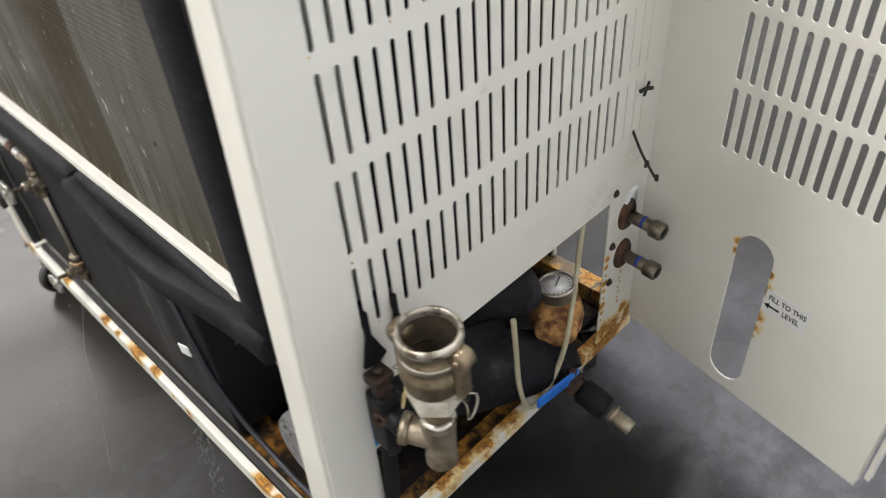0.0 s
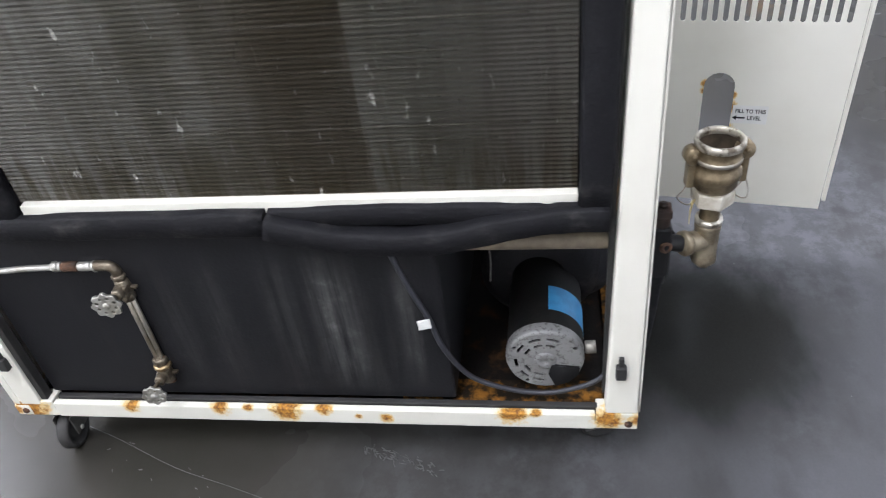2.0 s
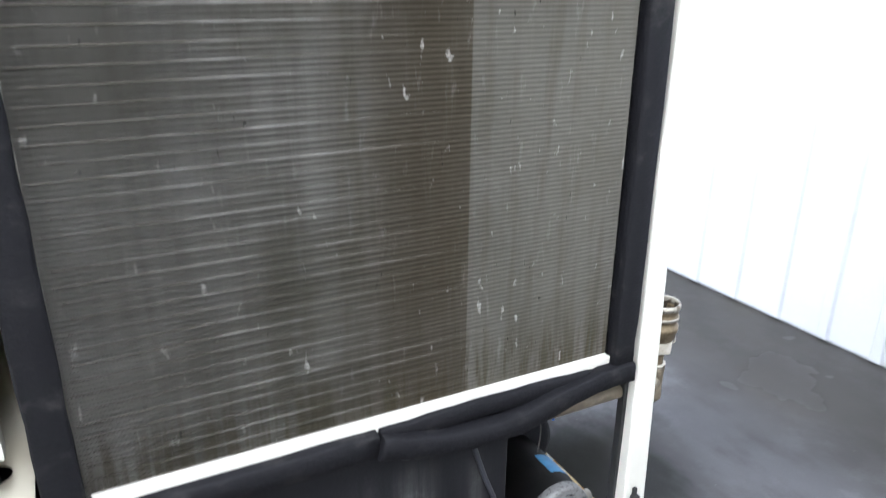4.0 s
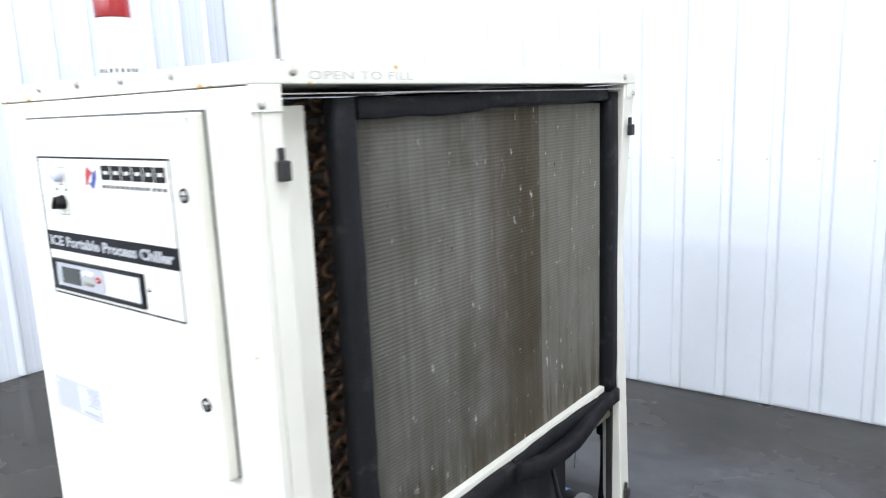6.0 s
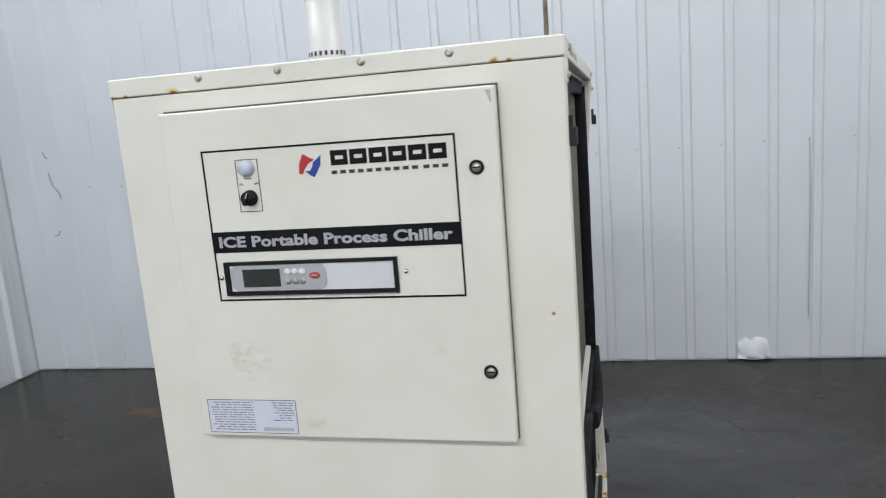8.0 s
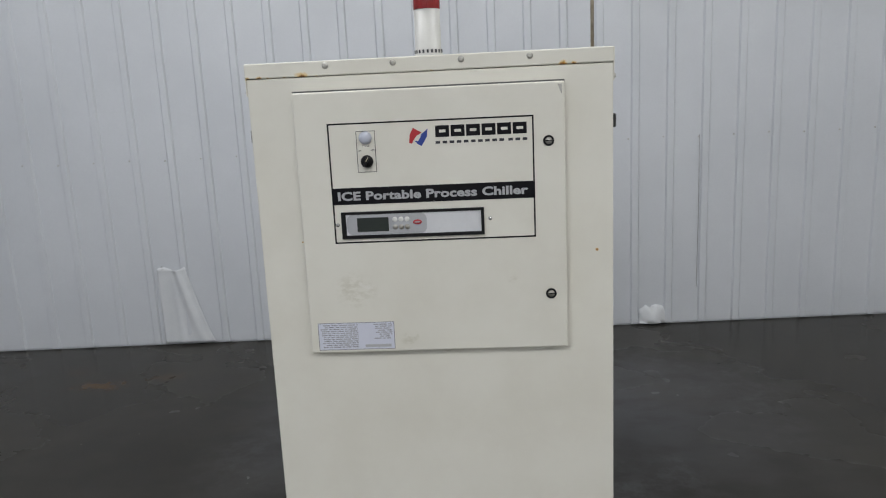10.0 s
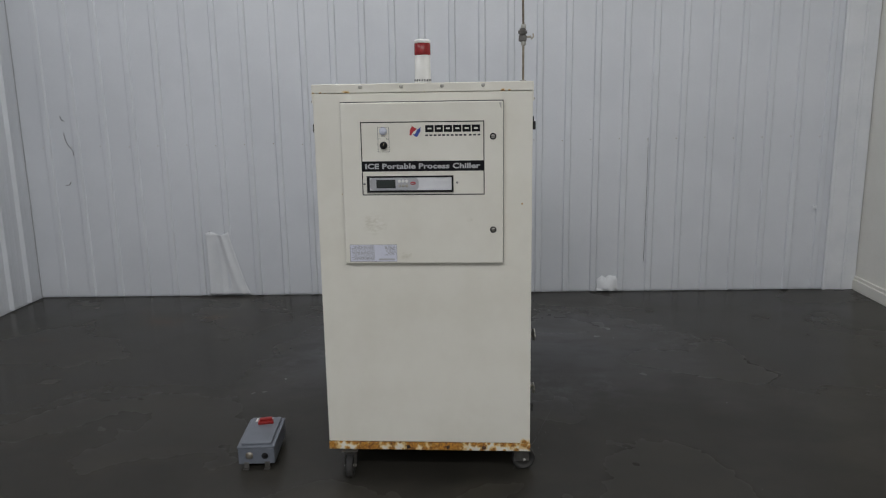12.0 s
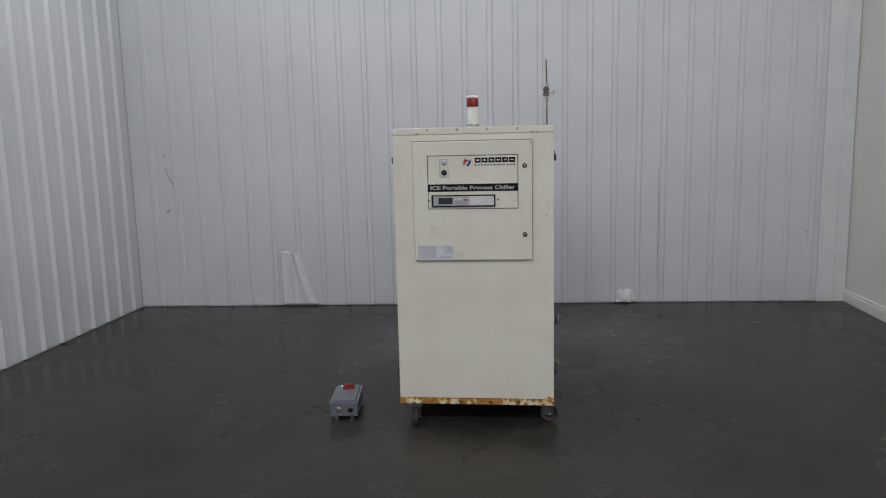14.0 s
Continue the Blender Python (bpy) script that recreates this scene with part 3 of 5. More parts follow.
def rounded(x0, x1, y0, y1, r, n=5):
    out = []
    for cx, cy, a in ((x1 - r, y1 - r, 0), (x0 + r, y1 - r, 90), (x0 + r, y0 + r, 180), (x1 - r, y0 + r, 270)):
        out += [(cx + r * math.cos(radians(a + 90 * k / n)), cy + r * math.sin(radians(a + 90 * k / n))) for k in range(n + 1)]
    return out


def circle(cx, cy, r, n=20):
    return [(cx + r * math.cos(2 * math.pi * k / n), cy + r * math.sin(2 * math.pi * k / n)) for k in range(n)]


FACE_FRONT = Matrix(((1, 0, 0, 0), (0, 0, -1, 0), (0, 1, 0, 0), (0, 0, 0, 1)))   # x stays, y goes up, faces -y
FACE_BACK = Matrix(((-1, 0, 0, 0), (0, 0, 1, 0), (0, 1, 0, 0), (0, 0, 0, 1)))   # seen from +y; x runs to -x
FACE_SIDE = Matrix(((0, 0, 1, 0), (1, 0, 0, 0), (0, 1, 0, 0), (0, 0, 0, 1)))    # seen from +x; x runs to +y


def front_face(bm, y):
    return moved(bm, Matrix.Translation((0, y, 0)) @ FACE_FRONT)


ROOTS = {}


def thing(name, at, label, category, group="", kind=""):
    ob = new(name)
    ob.empty_display_size = 0.1
    ob.location = at
    ROOTS[ob.name] = Vector(at)
    return tagged(ob, label, category, group, kind)


def part(name, bm, material, parent, label=""):
    """One mesh under a thing or a part; bm is given in the world's metres."""
    root = parent
    while root.parent:
        root = root.parent
    bm.transform(Matrix.Translation(-ROOTS[root.name]))
    me = bpy.data.meshes.new(name)
    bm.to_mesh(me)
    bm.free()
    me.materials.append(material)
    ob = new(name, me)
    ob.parent = parent
    return tagged(ob, label)


def structure(name, bm, material, label, category):
    me = bpy.data.meshes.new(name)
    bm.to_mesh(me)
    bm.free()
    me.materials.append(material)
    ob = new(name, me)
    ROOTS[ob.name] = Vector((0, 0, 0))
    return tagged(ob, label, category, kind="structure")


def shared(name, me, parent, m):
    """One more object on a mesh that alike pieces share; m is a pose in the world, whose parent stands unturned at its root."""
    ob = new(name, me)
    root = parent
    while root.parent:
        root = root.parent
    ob.parent = parent
    ob.matrix_basis = Matrix.Translation(-ROOTS[root.name]) @ m
    return ob


def mesh_of(name, bm, material):
    me = bpy.data.meshes.new(name)
    bm.to_mesh(me)
    bm.free()
    me.materials.append(material)
    return me


# ---- the room ----
CEIL = 5.0
LEFT_X, BACK_L, TURN = -3.02, (-3.02, 2.852), math.atan2(0.300, 6.67)
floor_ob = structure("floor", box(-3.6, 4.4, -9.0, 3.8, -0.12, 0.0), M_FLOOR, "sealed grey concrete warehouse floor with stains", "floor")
structure("ceiling", box(-3.6, 4.4, -9.0, 3.8, CEIL, CEIL + 0.1), M_CEILING, "plain white warehouse ceiling", "ceiling")
ROOM = Matrix.Translation((*BACK_L, 0)) @ Matrix.Rotation(TURN, 4, "Z")
wall_back = structure("wall_back", moved(box(-0.3, 7.0, 0.004, 0.12, 0, CEIL), ROOM), M_SHEET, "white ribbed steel sheet wall, dented near the floor", "wall")
wall_left = structure("wall_left", box(LEFT_X - 0.12, LEFT_X - 0.004, -8.6, 2.95, 0, CEIL), M_SHEET, "white ribbed steel sheet wall", "wall")
structure("wall_right", box(3.645, 3.76, -8.6, 3.4, 0, CEIL), M_WALL, "smooth cream-painted wall", "wall")
structure("wall_front", box(-3.5, 4.2, -8.7, -8.6, 0, CEIL), M_SHEET, "plain white wall", "wall")
structure("baseboard", merge(box(3.618, 3.643, -8.5, 3.14, 0.0, 0.085, 0.004), box(3.628, 3.643, -8.5, 3.14, 0.087, 0.112, 0.003)), M_WALL, "cream moulded trim along the wall's foot", "trim")
structure("corner_trim", moved(merge(box(6.43, 6.66, -0.022, -0.004, 0, CEIL, 0.003), box(6.40, 6.43, -0.030, -0.004, 0, CEIL, 0.006), box(6.55, 6.575, -0.032, -0.022, 0, CEIL, 0.004)), ROOM), M_SHEET_DENT, "white steel corner flashing", "trim")

PITCH = 0.2304


def ribbed_sheet(pitch, ribs, height, rise=0.014, base=0.028, crest=0.019, flutes=()):
    """A folded steel sheet: x along the wall, -y into the room, z up."""
    prof = []
    for k in range(ribs):
        c = (k + 0.5) * pitch
        prof += [(c - base, 0), (c - crest, -rise), (c + crest, -rise), (c + base, 0)]
        for q in flutes:
            e = c + q * pitch
            prof += [(e - 0.012, 0), (e - 0.006, -0.0014), (e + 0.006, -0.0014), (e + 0.012, 0)]
    c = (ribs + 0.5) * pitch
    prof += [(c - base, 0), (c - crest - 0.001, 0.0008 - rise), (c + crest - 0.002, 0.0008 - rise)]
    bm = bmesh.new()
    rows = [[bm.verts.new((x, y, z)) for x, y in prof] for z in (0.012, height)]
    back = [[bm.verts.new((x, y + 0.0012, z)) for x, y in prof] for z in (0.012, height)]
    n = len(prof)
    for i in range(n - 1):
        bm.faces.new((rows[0][i], rows[0][i + 1], rows[1][i + 1], rows[1][i]))
        bm.faces.new((back[0][i + 1], back[0][i], back[1][i], back[1][i + 1]))
        bm.faces.new((rows[0][i + 1], rows[0][i], back[0][i], back[0][i + 1]))
    bmesh.ops.recalc_face_normals(bm, faces=bm.faces[:])
    return bm


sheet_me = mesh_of("wall_sheet", ribbed_sheet(PITCH, 4, CEIL - 0.01), M_SHEET)
# ribs of the wall behind the machine stand at 0.195 m from the corner and every pitch after it
for k in range(4):
    shared("wall_sheet", sheet_me, wall_back, ROOM @ Matrix.Translation((0.195 - PITCH * 1.5 + k * 4 * PITCH, -0.0035 - 0.0003 * (k % 2), 0)))
# past the sixteenth rib the sheets are a little narrower
PITCH_B = 0.2232
sheet_b_me = mesh_of("wall_sheet", ribbed_sheet(PITCH_B, 4, CEIL - 0.01), M_SHEET)
for k in range(4):
    shared("wall_sheet", sheet_b_me, wall_back, ROOM @ Matrix.Translation((0.195 + PITCH * 15 - PITCH_B * 0.5 + k * 4 * PITCH_B, -0.0035 - 0.0003 * (k % 2), 0)))
RIBS = [0.195 + PITCH * k for k in range(15)] + [0.195 + PITCH * 15 + PITCH_B * k for k in range(13)]
SIDE_PITCH = 0.2245
side_me = mesh_of("wall_sheet", ribbed_sheet(SIDE_PITCH, 4, CEIL - 0.01, 0.026, 0.026, 0.0065, (0.36, 0.64)), M_SHEET)
for k in range(12):
    shared("wall_sheet", side_me, wall_left, Matrix.Translation((LEFT_X - 0.0005 + 0.0003 * (k % 2), 2.778 - (k + 1) * 4 * SIDE_PITCH, 0)) @ Matrix.Rotation(radians(90), 4, "Z"))
screw_me = mesh_of("screw", lathe([(0, 0.0045), (0.003, 0.0045), (0.0045, 0.003), (0.005, 0.0)], 8), M_GALV)
for k, rib in enumerate(RIBS):
    for z in (1.235, 2.43):
        shared("screw", screw_me, wall_back, ROOM @ pose(rib - 0.042, -0.0045, z + 0.004 * ((k * 7) % 3 - 1), 90))

# dented, scraped places low on the wall
def dent(x0, x1, top, rise, lean):
    """A stove-in stretch of sheet with creases fanning down from its top edge."""
    bm = bmesh.new()
    nx, nz, grid = 14, 12, []
    for j in range(nz + 1):
        v = j / nz
        row = []
        for i in range(nx + 1):
            u = i / nx
            half = 0.5 * (1 - lean * v)
            x = x0 + (x1 - x0) * (0.5 + (u - 0.5) * 2 * half)
            fold = 0.5 + 0.5 * math.cos(2 * math.pi * (u * 2.5 + 0.15 * v))
            rim = min(1, 6 * u, 6 * (1 - u), 3.5 * (1 - v))
            row.append(bm.verts.new((x, -0.0165 - rise * rim * (0.35 + 0.65 * fold) * (0.4 + 0.6 * v), 0.012 + top * v)))
        grid.append(row)
    for j in range(nz):
        for i in range(nx):
            bm.faces.new((grid[j][i], grid[j][i + 1], grid[j + 1][i + 1], grid[j + 1][i])).smooth = True
    ret = bmesh.ops.extrude_face_region(bm, geom=bm.faces[:])
    bmesh.ops.translate(bm, verts=[e for e in ret["geom"] if isinstance(e, bmesh.types.BMVert)], vec=(0, 0.0012, 0))
    bmesh.ops.recalc_face_normals(bm, faces=bm.faces[:])
    return bm


def creased(x0, wide_top, wide_foot, top):
    """A stove-in stretch of sheet: upright on one side, a long slanting crease on the other, its top edge torn outwards."""
    bm, nx, nz, grid = bmesh.new(), 22, 26, []
    rg = random.Random(9)
    for j in range(nz + 1):
        v = j / nz
        w = wide_foot + (wide_top - wide_foot) * v ** 0.8
        row = []
        for i in range(nx + 1):
            u = i / nx
            ridge = max(0.0, 1 - abs(u - (0.80 - 0.12 * v)) / 0.16) * 0.018 * (0.4 + 0.6 * v)
            hollow = -0.006 * math.sin(math.pi * min(u / 0.72, 1)) * math.sin(math.pi * min(v * 1.15, 1))
            fold = 0.010 * max(0.0, 1 - abs(u - 0.38 - 0.10 * v) / 0.10) * (1 - v)
            lip = 0.007 * max(0.0, (v - 0.94) / 0.06)
            y = -0.0192 - (ridge + fold + hollow + lip + rg.uniform(0, 0.0006)) * min(1, 8 * u, 8 * (1 - u))
            row.append(bm.verts.new((x0 + w * u, y, 0.012 + top * v + (0.012 * math.sin(7 * u) if j == nz else 0))))
        grid.append(row)
    for j in range(nz):
        for i in range(nx):
            bm.faces.new((grid[j][i], grid[j][i + 1], grid[j + 1][i + 1], grid[j + 1][i])).smooth = True
    ret = bmesh.ops.extrude_face_region(bm, geom=bm.faces[:])
    bmesh.ops.translate(bm, verts=[e for e in ret["geom"] if isinstance(e, bmesh.types.BMVert)], vec=(0, 0.0014, 0))
    bmesh.ops.recalc_face_normals(bm, faces=bm.faces[:])
    return bm


part("dented_sheet", moved(creased(1.400, 0.185, 0.345, 0.515), ROOM), M_SHEET_DENT, wall_back, "creased white steel, torn at its top edge")
def dome(x, wide, tall, deep):
    """A rounded bulge in the sheet, flat at the floor."""
    bm = bmesh.new()
    bmesh.ops.create_uvsphere(bm, u_segments=24, v_segments=14, radius=1.0)
    for v in bm.verts:
        r = 1 + 0.16 * math.sin(5 * v.co.x + 2) * math.cos(4 * v.co.z) + 0.07 * math.sin(11 * v.co.x + 7 * v.co.z)
        v.co = Vector((x + v.co.x * wide * r, -0.004 - max(0, -v.co.y) * deep * r, 0.012 + max(0, v.co.z) * tall * r))
    bmesh.ops.remove_doubles(bm, verts=bm.verts[:], dist=1e-5)
    bmesh.ops.dissolve_degenerate(bm, edges=bm.edges[:], dist=1e-5)
    bmesh.ops.recalc_face_normals(bm, faces=bm.faces[:])
    for f in bm.faces:
        f.smooth = True
    return bm


part("dented_sheet", moved(dome(4.665, 0.098, 0.125, 0.034), ROOM), M_SHEET_DENT, wall_back, "small bright dent by the floor")
part("hole", moved(lathe([(0, 0.001), (0.010, 0.001), (0.011, 0)], 10), ROOM @ pose(1.437, -0.0235, 0.532, 90)), M_BLACK, wall_back, "small black tear in the sheet")
part("dented_sheet", moved(dent(6.27, 6.31, 0.03, 0.010, 0.3), ROOM @ Matrix.Translation((0, 0, 0.65))), M_SHEET_DENT, wall_back)
for pts in (((0.315, 1.48), (0.325, 1.45), (0.345, 1.44)), ((0.33, 1.35), (0.345, 1.27), (0.385, 1.21), (0.392, 1.17)), ((0.30, 0.93), (0.33, 0.935), (0.345, 0.96))):
    part("scuff_mark", moved(tube([(x, -0.0052, z) for x, z in pts], 0.0022, 6, 4), ROOM), M_RUBBER, wall_back, "dark scuff")
part("scuff_mark", moved(tube([(4.950, -0.0155, 0.25), (4.954, -0.0155, 0.7475), (4.950, -0.0155, 1.245)], 0.0018, 6, 3), ROOM), M_PRINT, wall_back, "long grey scrape")
part("seam", box(LEFT_X + 0.001, LEFT_X + 0.004, 2.829, 2.832, 0.012, CEIL - 0.02), M_PRINT, wall_left, "dark corner joint")
def scuffed(line, count, spread, long, seed):
    """Short pale flecks strewn along a line on the floor."""
    rg, out = random.Random(seed), []
    pts = smooth_line([(x, y, 0) for x, y in line], 8)
    for k in range(count):
        c = pts[rg.randrange(len(pts))] + Vector((rg.gauss(0, spread), rg.gauss(0, spread), 0))
        a, n = rg.gauss(1.1, 0.5), rg.uniform(0.3, 1.0) * long
        d = Vector((math.cos(a), math.sin(a), 0)) * n / 2
        out.append(tube([c - d, c + Vector((rg.uniform(-1, 1), rg.uniform(-1, 1), 0)) * n * 0.1, c + d], rg.uniform(0.0006, 0.0018), 5, 2))
    return moved(merge(*out), Matrix.Translation((0, 0, 0.0004)) @ Matrix.Diagonal((1, 1, 0.25, 1)))


part("scratch", moved(tube([(x, y, 0) for x, y in ((0.775, 0.08), (0.815, 0.188), (0.887, 0.36), (0.929, 0.504), (0.965, 0.621), (1.01, 0.76))], 0.0008, 6, 4), Matrix.Translation((0, 0, 0.0004)) @ Matrix.Diagonal((1, 1, 0.25, 1))), M_SCRATCH, floor_ob, "long faint scratch")
part("scuff_mark", scuffed([(0.82, 0.80), (0.835, 0.86), (0.852, 0.922), (0.879, 0.969)], 60, 0.008, 0.018, 21), M_SCRATCH, floor_ob, "pale scuffed flecks")
part("scuff_mark", scuffed([(0.84, -0.371), (0.875, -0.407), (0.921, -0.447)], 16, 0.006, 0.022, 22), M_SCRATCH, floor_ob, "pale scuffed flecks")
part("stain", scuffed([(-2.975, -2.2), (-2.97, 0.3), (-2.972, 2.7)], 150, 0.012, 0.05, 24), M_DARK_RUST, floor_ob, "rusty dirt along the foot of the wall")
part("scuff_mark", scuffed([(0.80, 0.14), (0.90, 0.30), (0.97, 0.50)], 14, 0.03, 0.010, 23), M_SCRATCH, floor_ob, "pale scuffed flecks")

# ---- the chiller ----
W, D, H, ZB = 0.84, 1.392, 1.621, 0.125
chiller = thing("process_chiller", (0.42, 0.70, 0.0), "cream steel portable chiller on casters, side panels removed, rusty base", "chiller")

# base
for nm, bm, mt in (
    ("side_rail", merge(box(0.826, 0.8415, 0.100, 1.305, 0.120, 0.164, 0.003), box(0.800, 0.8400, 0.002, 1.390, 0.121, 0.144, 0.003), box(0.800, 0.8398, 0.002, 0.098, 0.120, 0.168, 0.003), box(0.800, 0.8398, 1.307, 1.390, 0.120, 0.168, 0.003)), M_RAIL),
    ("side_rail", box(0.0, 0.045, 0.002, 1.390, 0.126, 0.185, 0.004), M_LEFT_RAIL),
    ("front_rail", box(-0.001, 0.841, -0.003, 0.035, 0.122, 0.1545, 0.003), M_FRONT_RAIL),
    ("rear_rail", box(0.02, 0.82, 1.369, 1.393, 0.118, 0.152, 0.003), M_REAR_RAIL),
    ("inner_rail", box(0.15, 0.74, 1.335, 1.367, 0.118, 0.138, 0.003), M_PAN),
):
    part(nm, bm, mt, chiller, "cream paint broken by rust")
part("pan_edge", merge(box(0.735, 0.799, 0.90, 1.333, 0.1405, 0.1475, 0.002), box(0.16, 0.78, 1.3365, 1.3680, 0.1385, 0.146, 0.002)), M_PAN_EDGE, chiller, "orange-brown rusted flange of the pan")
part("base_pan", box(0.045, 0.795, 0.035, 1.335, 0.132, 0.140, 0.002), M_PAN, chiller, "rusted base pan")
part("edge_strip", box(0.812, 0.8245, 0.105, 1.31, 0.146, 0.170, 0.002), M_RUBBER, chiller, "black rubber edging")
# bolts of the base
bolt_me = mesh_of("bolt", lathe([(0, 0.006), (0.005, 0.006), (0.008, 0.003), (0.009, 0)], 6, False), M_RUST)
for x in (0.335, 0.50, 0.65):
    shared("bolt", bolt_me, chiller, pose(x, -0.003, 0.136, 90))
for y in (0.022, 1.372):
    shared("bolt", bolt_me, chiller, pose(W + 0.0005, y, 0.138, 0, 90))

# posts and panels
def angle_post(x0, x1, y0, y1, sx, sy, z0, z1):
    """An L of folded sheet: one leg on the x face named by sx, one on the y face named by sy."""
    t = 0.004
    a = box(x1 - t, x1, y0, y1, z0, z1, 0.0015) if sx > 0 else box(x0, x0 + t, y0, y1, z0, z1, 0.0015)
    b = box(x0 + (0 if sx > 0 else t), x1 - (t if sx > 0 else 0), y1 - t, y1, z0, z1, 0.0015) if sy > 0 else box(x0 + (0 if sx > 0 else t), x1 - (t if sx > 0 else 0), y0, y0 + t, z0, z1, 0.0015)
    return merge(a, b)


part("front_panel", box(0.0, W, 0.0, 0.018, 0.157, 1.5855, 0.003, 3), M_FRONT, chiller)
part("post", merge(box(0.822, W, 0.0185, 0.060, 0.650, 1.5855, 0.003), box(0.822, W, 0.0185, 0.070, 0.157, 0.6505, 0.003), box(0.80, 0.822, 0.046, 0.058, 0.157, 1.5855, 0.002)), M_PAINT, chiller)
def bow(z):
    """How far the rear corner is pushed in at a height."""
    up = min(max((z - 0.18) / 0.95, 0), 1)
    down = min(max((1.56 - z) / 0.43, 0), 1)
    return 0.031 * min(up, down)


def bowed(bm, bands=16):
    zs = [0.2 + 1.35 * k / bands for k in range(bands + 1)]
    for z in zs:
        bmesh.ops.bisect_plane(bm, geom=bm.verts[:] + bm.edges[:] + bm.faces[:], plane_co=(0, 0, z), plane_no=(0, 0, 1))
    for v in bm.verts:
        k = bow(v.co.z)
        front = min(max((1.388 - v.co.y) / 0.06, 0), 1)
        v.co.x -= k
        v.co.y += 0.5 * k * front
    return bm


part("post", bowed(merge(box(0.796, W, 1.325, 1.3880, 0.168, 1.5855, 0.006, 3), box(0.762, 0.796, 1.374, 1.3880, 0.168, 0.53, 0.002))), M_POST, chiller, "cream corner post, slightly pushed in")
part("post", angle_post(0.0, 0.150, 1.300, 1.3915, -1, 1, 0.152, 1.5855), M_LEFT_POST, chiller, "cream post streaked with rust")
part("side_panel", box(0.0, 0.014, 0.0185, 1.17, 0.187, 1.5855, 0.003), M_PAINT, chiller)
part("lining", box(0.0145, 0.022, 0.03, 1.165, 0.19, 1.58, 0.001), M_FOAM, chiller, "black foam lining")
part("edge_strip", box(0.812, 0.834, 0.0705, 0.086, 0.168, 0.64, 0.002), M_RUBBER, chiller, "black rubber edging")
part("edge_strip", box(0.786, 0.806, 1.320, 1.330, 0.19, 1.56, 0.002), M_RUBBER, chiller, "black rubber edging")
part("top_cap", merge(box(-0.003, W + 0.003, -0.004, D + 0.003, 1.587, H, 0.004, 3), box(W + 0.0003, W + 0.0028, -0.0005, 0.060, 1.546, 1.5875, 0.001), box(W + 0.0003, W + 0.0028, 1.333, D - 0.001, 1.548, 1.5875, 0.001), box(-0.0028, -0.0003, -0.0005, 0.06, 1.548, 1.5875, 0.001)), M_CAP, chiller)
part("drip_edge", box(0.826, 0.832, 0.062, 1.318, 1.5715, 1.574, 0.0008), M_GALV, chiller, "bright drip edge")
hex_me = mesh_of("screw", merge(lathe([(0, 0.0060), (0.0040, 0.0060), (0.0052, 0.0045), (0.0052, 0.0012)], 6, False), lathe([(0.0075, 0.0), (0.0075, 0.001), (0.0045, 0.0016)], 16)), M_GALV)
for x in (0.187, 0.343, 0.498, 0.653):
    shared("screw", hex_me, chiller, pose(x, -0.0042, 1.609, 90))
for y, z in ((0.085, 1.606), (1.315, 1.605), (0.020, 1.557), (1.372, 1.560)):
    shared("screw", hex_me, chiller, pose(W + 0.003, y, z, 0, 90))
shared("screw", hex_me, chiller, pose(-0.003, 0.02, 1.557, 0, -90))

# pencilled words on the cap
part("pencil_note", moved(lettering("OPEN TO FILL", 0.118, 0.375, 1.5945, -0.012, 1.05, 0.0003, 0.0145), Matrix.Translation((W + 0.0033, 0, 0)) @ FACE_SIDE), M_PENCIL, chiller, "faint pencilled words")

# slotted rear panel
def slot(cx, y0, y1, w, n=4):
    r = w / 2
    return [(cx + r * math.cos(radians(180 * k / n)), y1 - r + r * math.sin(radians(180 * k / n))) for k in range(n + 1)] + [
        (cx + r * math.cos(radians(180 + 180 * k / n)), y0 + r + r * math.sin(radians(180 + 180 * k / n))) for k in range(n + 1)]


ROW, COL = 0.1278, 0.0253
slots = [slot(-(0.723 - COL * i), 0.655 + ROW * j, 0.655 + ROW * j + 0.106, 0.0078) for j in range(7) for i in range(26)]
outline = [(bow(0.17 + 0.0885 * k) - 0.8350, 0.17 + 0.0885 * k) for k in range(16)] + [(-0.8350, 1.5855), (-0.004, 1.5855), (-0.004, 0.540), (-0.155, 0.531), (-0.735, 0.531), (-0.742, 0.520), (-0.745, 0.170)]
part("coil_end_plate", box(0.650, 0.700, 1.335, 1.350, 0.66, 1.56, 0.001), M_GALV, chiller, "dull galvanised strip behind the slots")
part("rear_panel", moved(plate(outline, slots, 0.0035), Matrix.Translation((0, D - 0.0005, 0)) @ FACE_BACK), M_REAR, chiller, "cream slotted sheet with rust specks")

# hinged leaf, swung out from the rear corner
leaf_m = Matrix(((0.186, 0, 0.9825, 0.029), (0.9825, 0, -0.186, 1.387), (0, 1, 0, 0.006), (0, 0, 0, 1)))
leaf_slots = [slot(0.1515 + 0.02376 * i, 0.652 + 0.1225 * j, 0.652 + 0.1225 * j + 0.1095, 0.0118, 5) for j in range(7) for i in range(16)]
cut = slot(0.254, 0.172, 0.523, 0.073, 9)
leaf = part("access_leaf", moved(plate([(0.004, 0.148), (0.541, 0.146), (0.541, 1.56), (0.004, 1.56)], [cut, *leaf_slots], 0.003), leaf_m), M_LEAF, chiller, "cream slotted leaf standing open, rust round its sight slot")
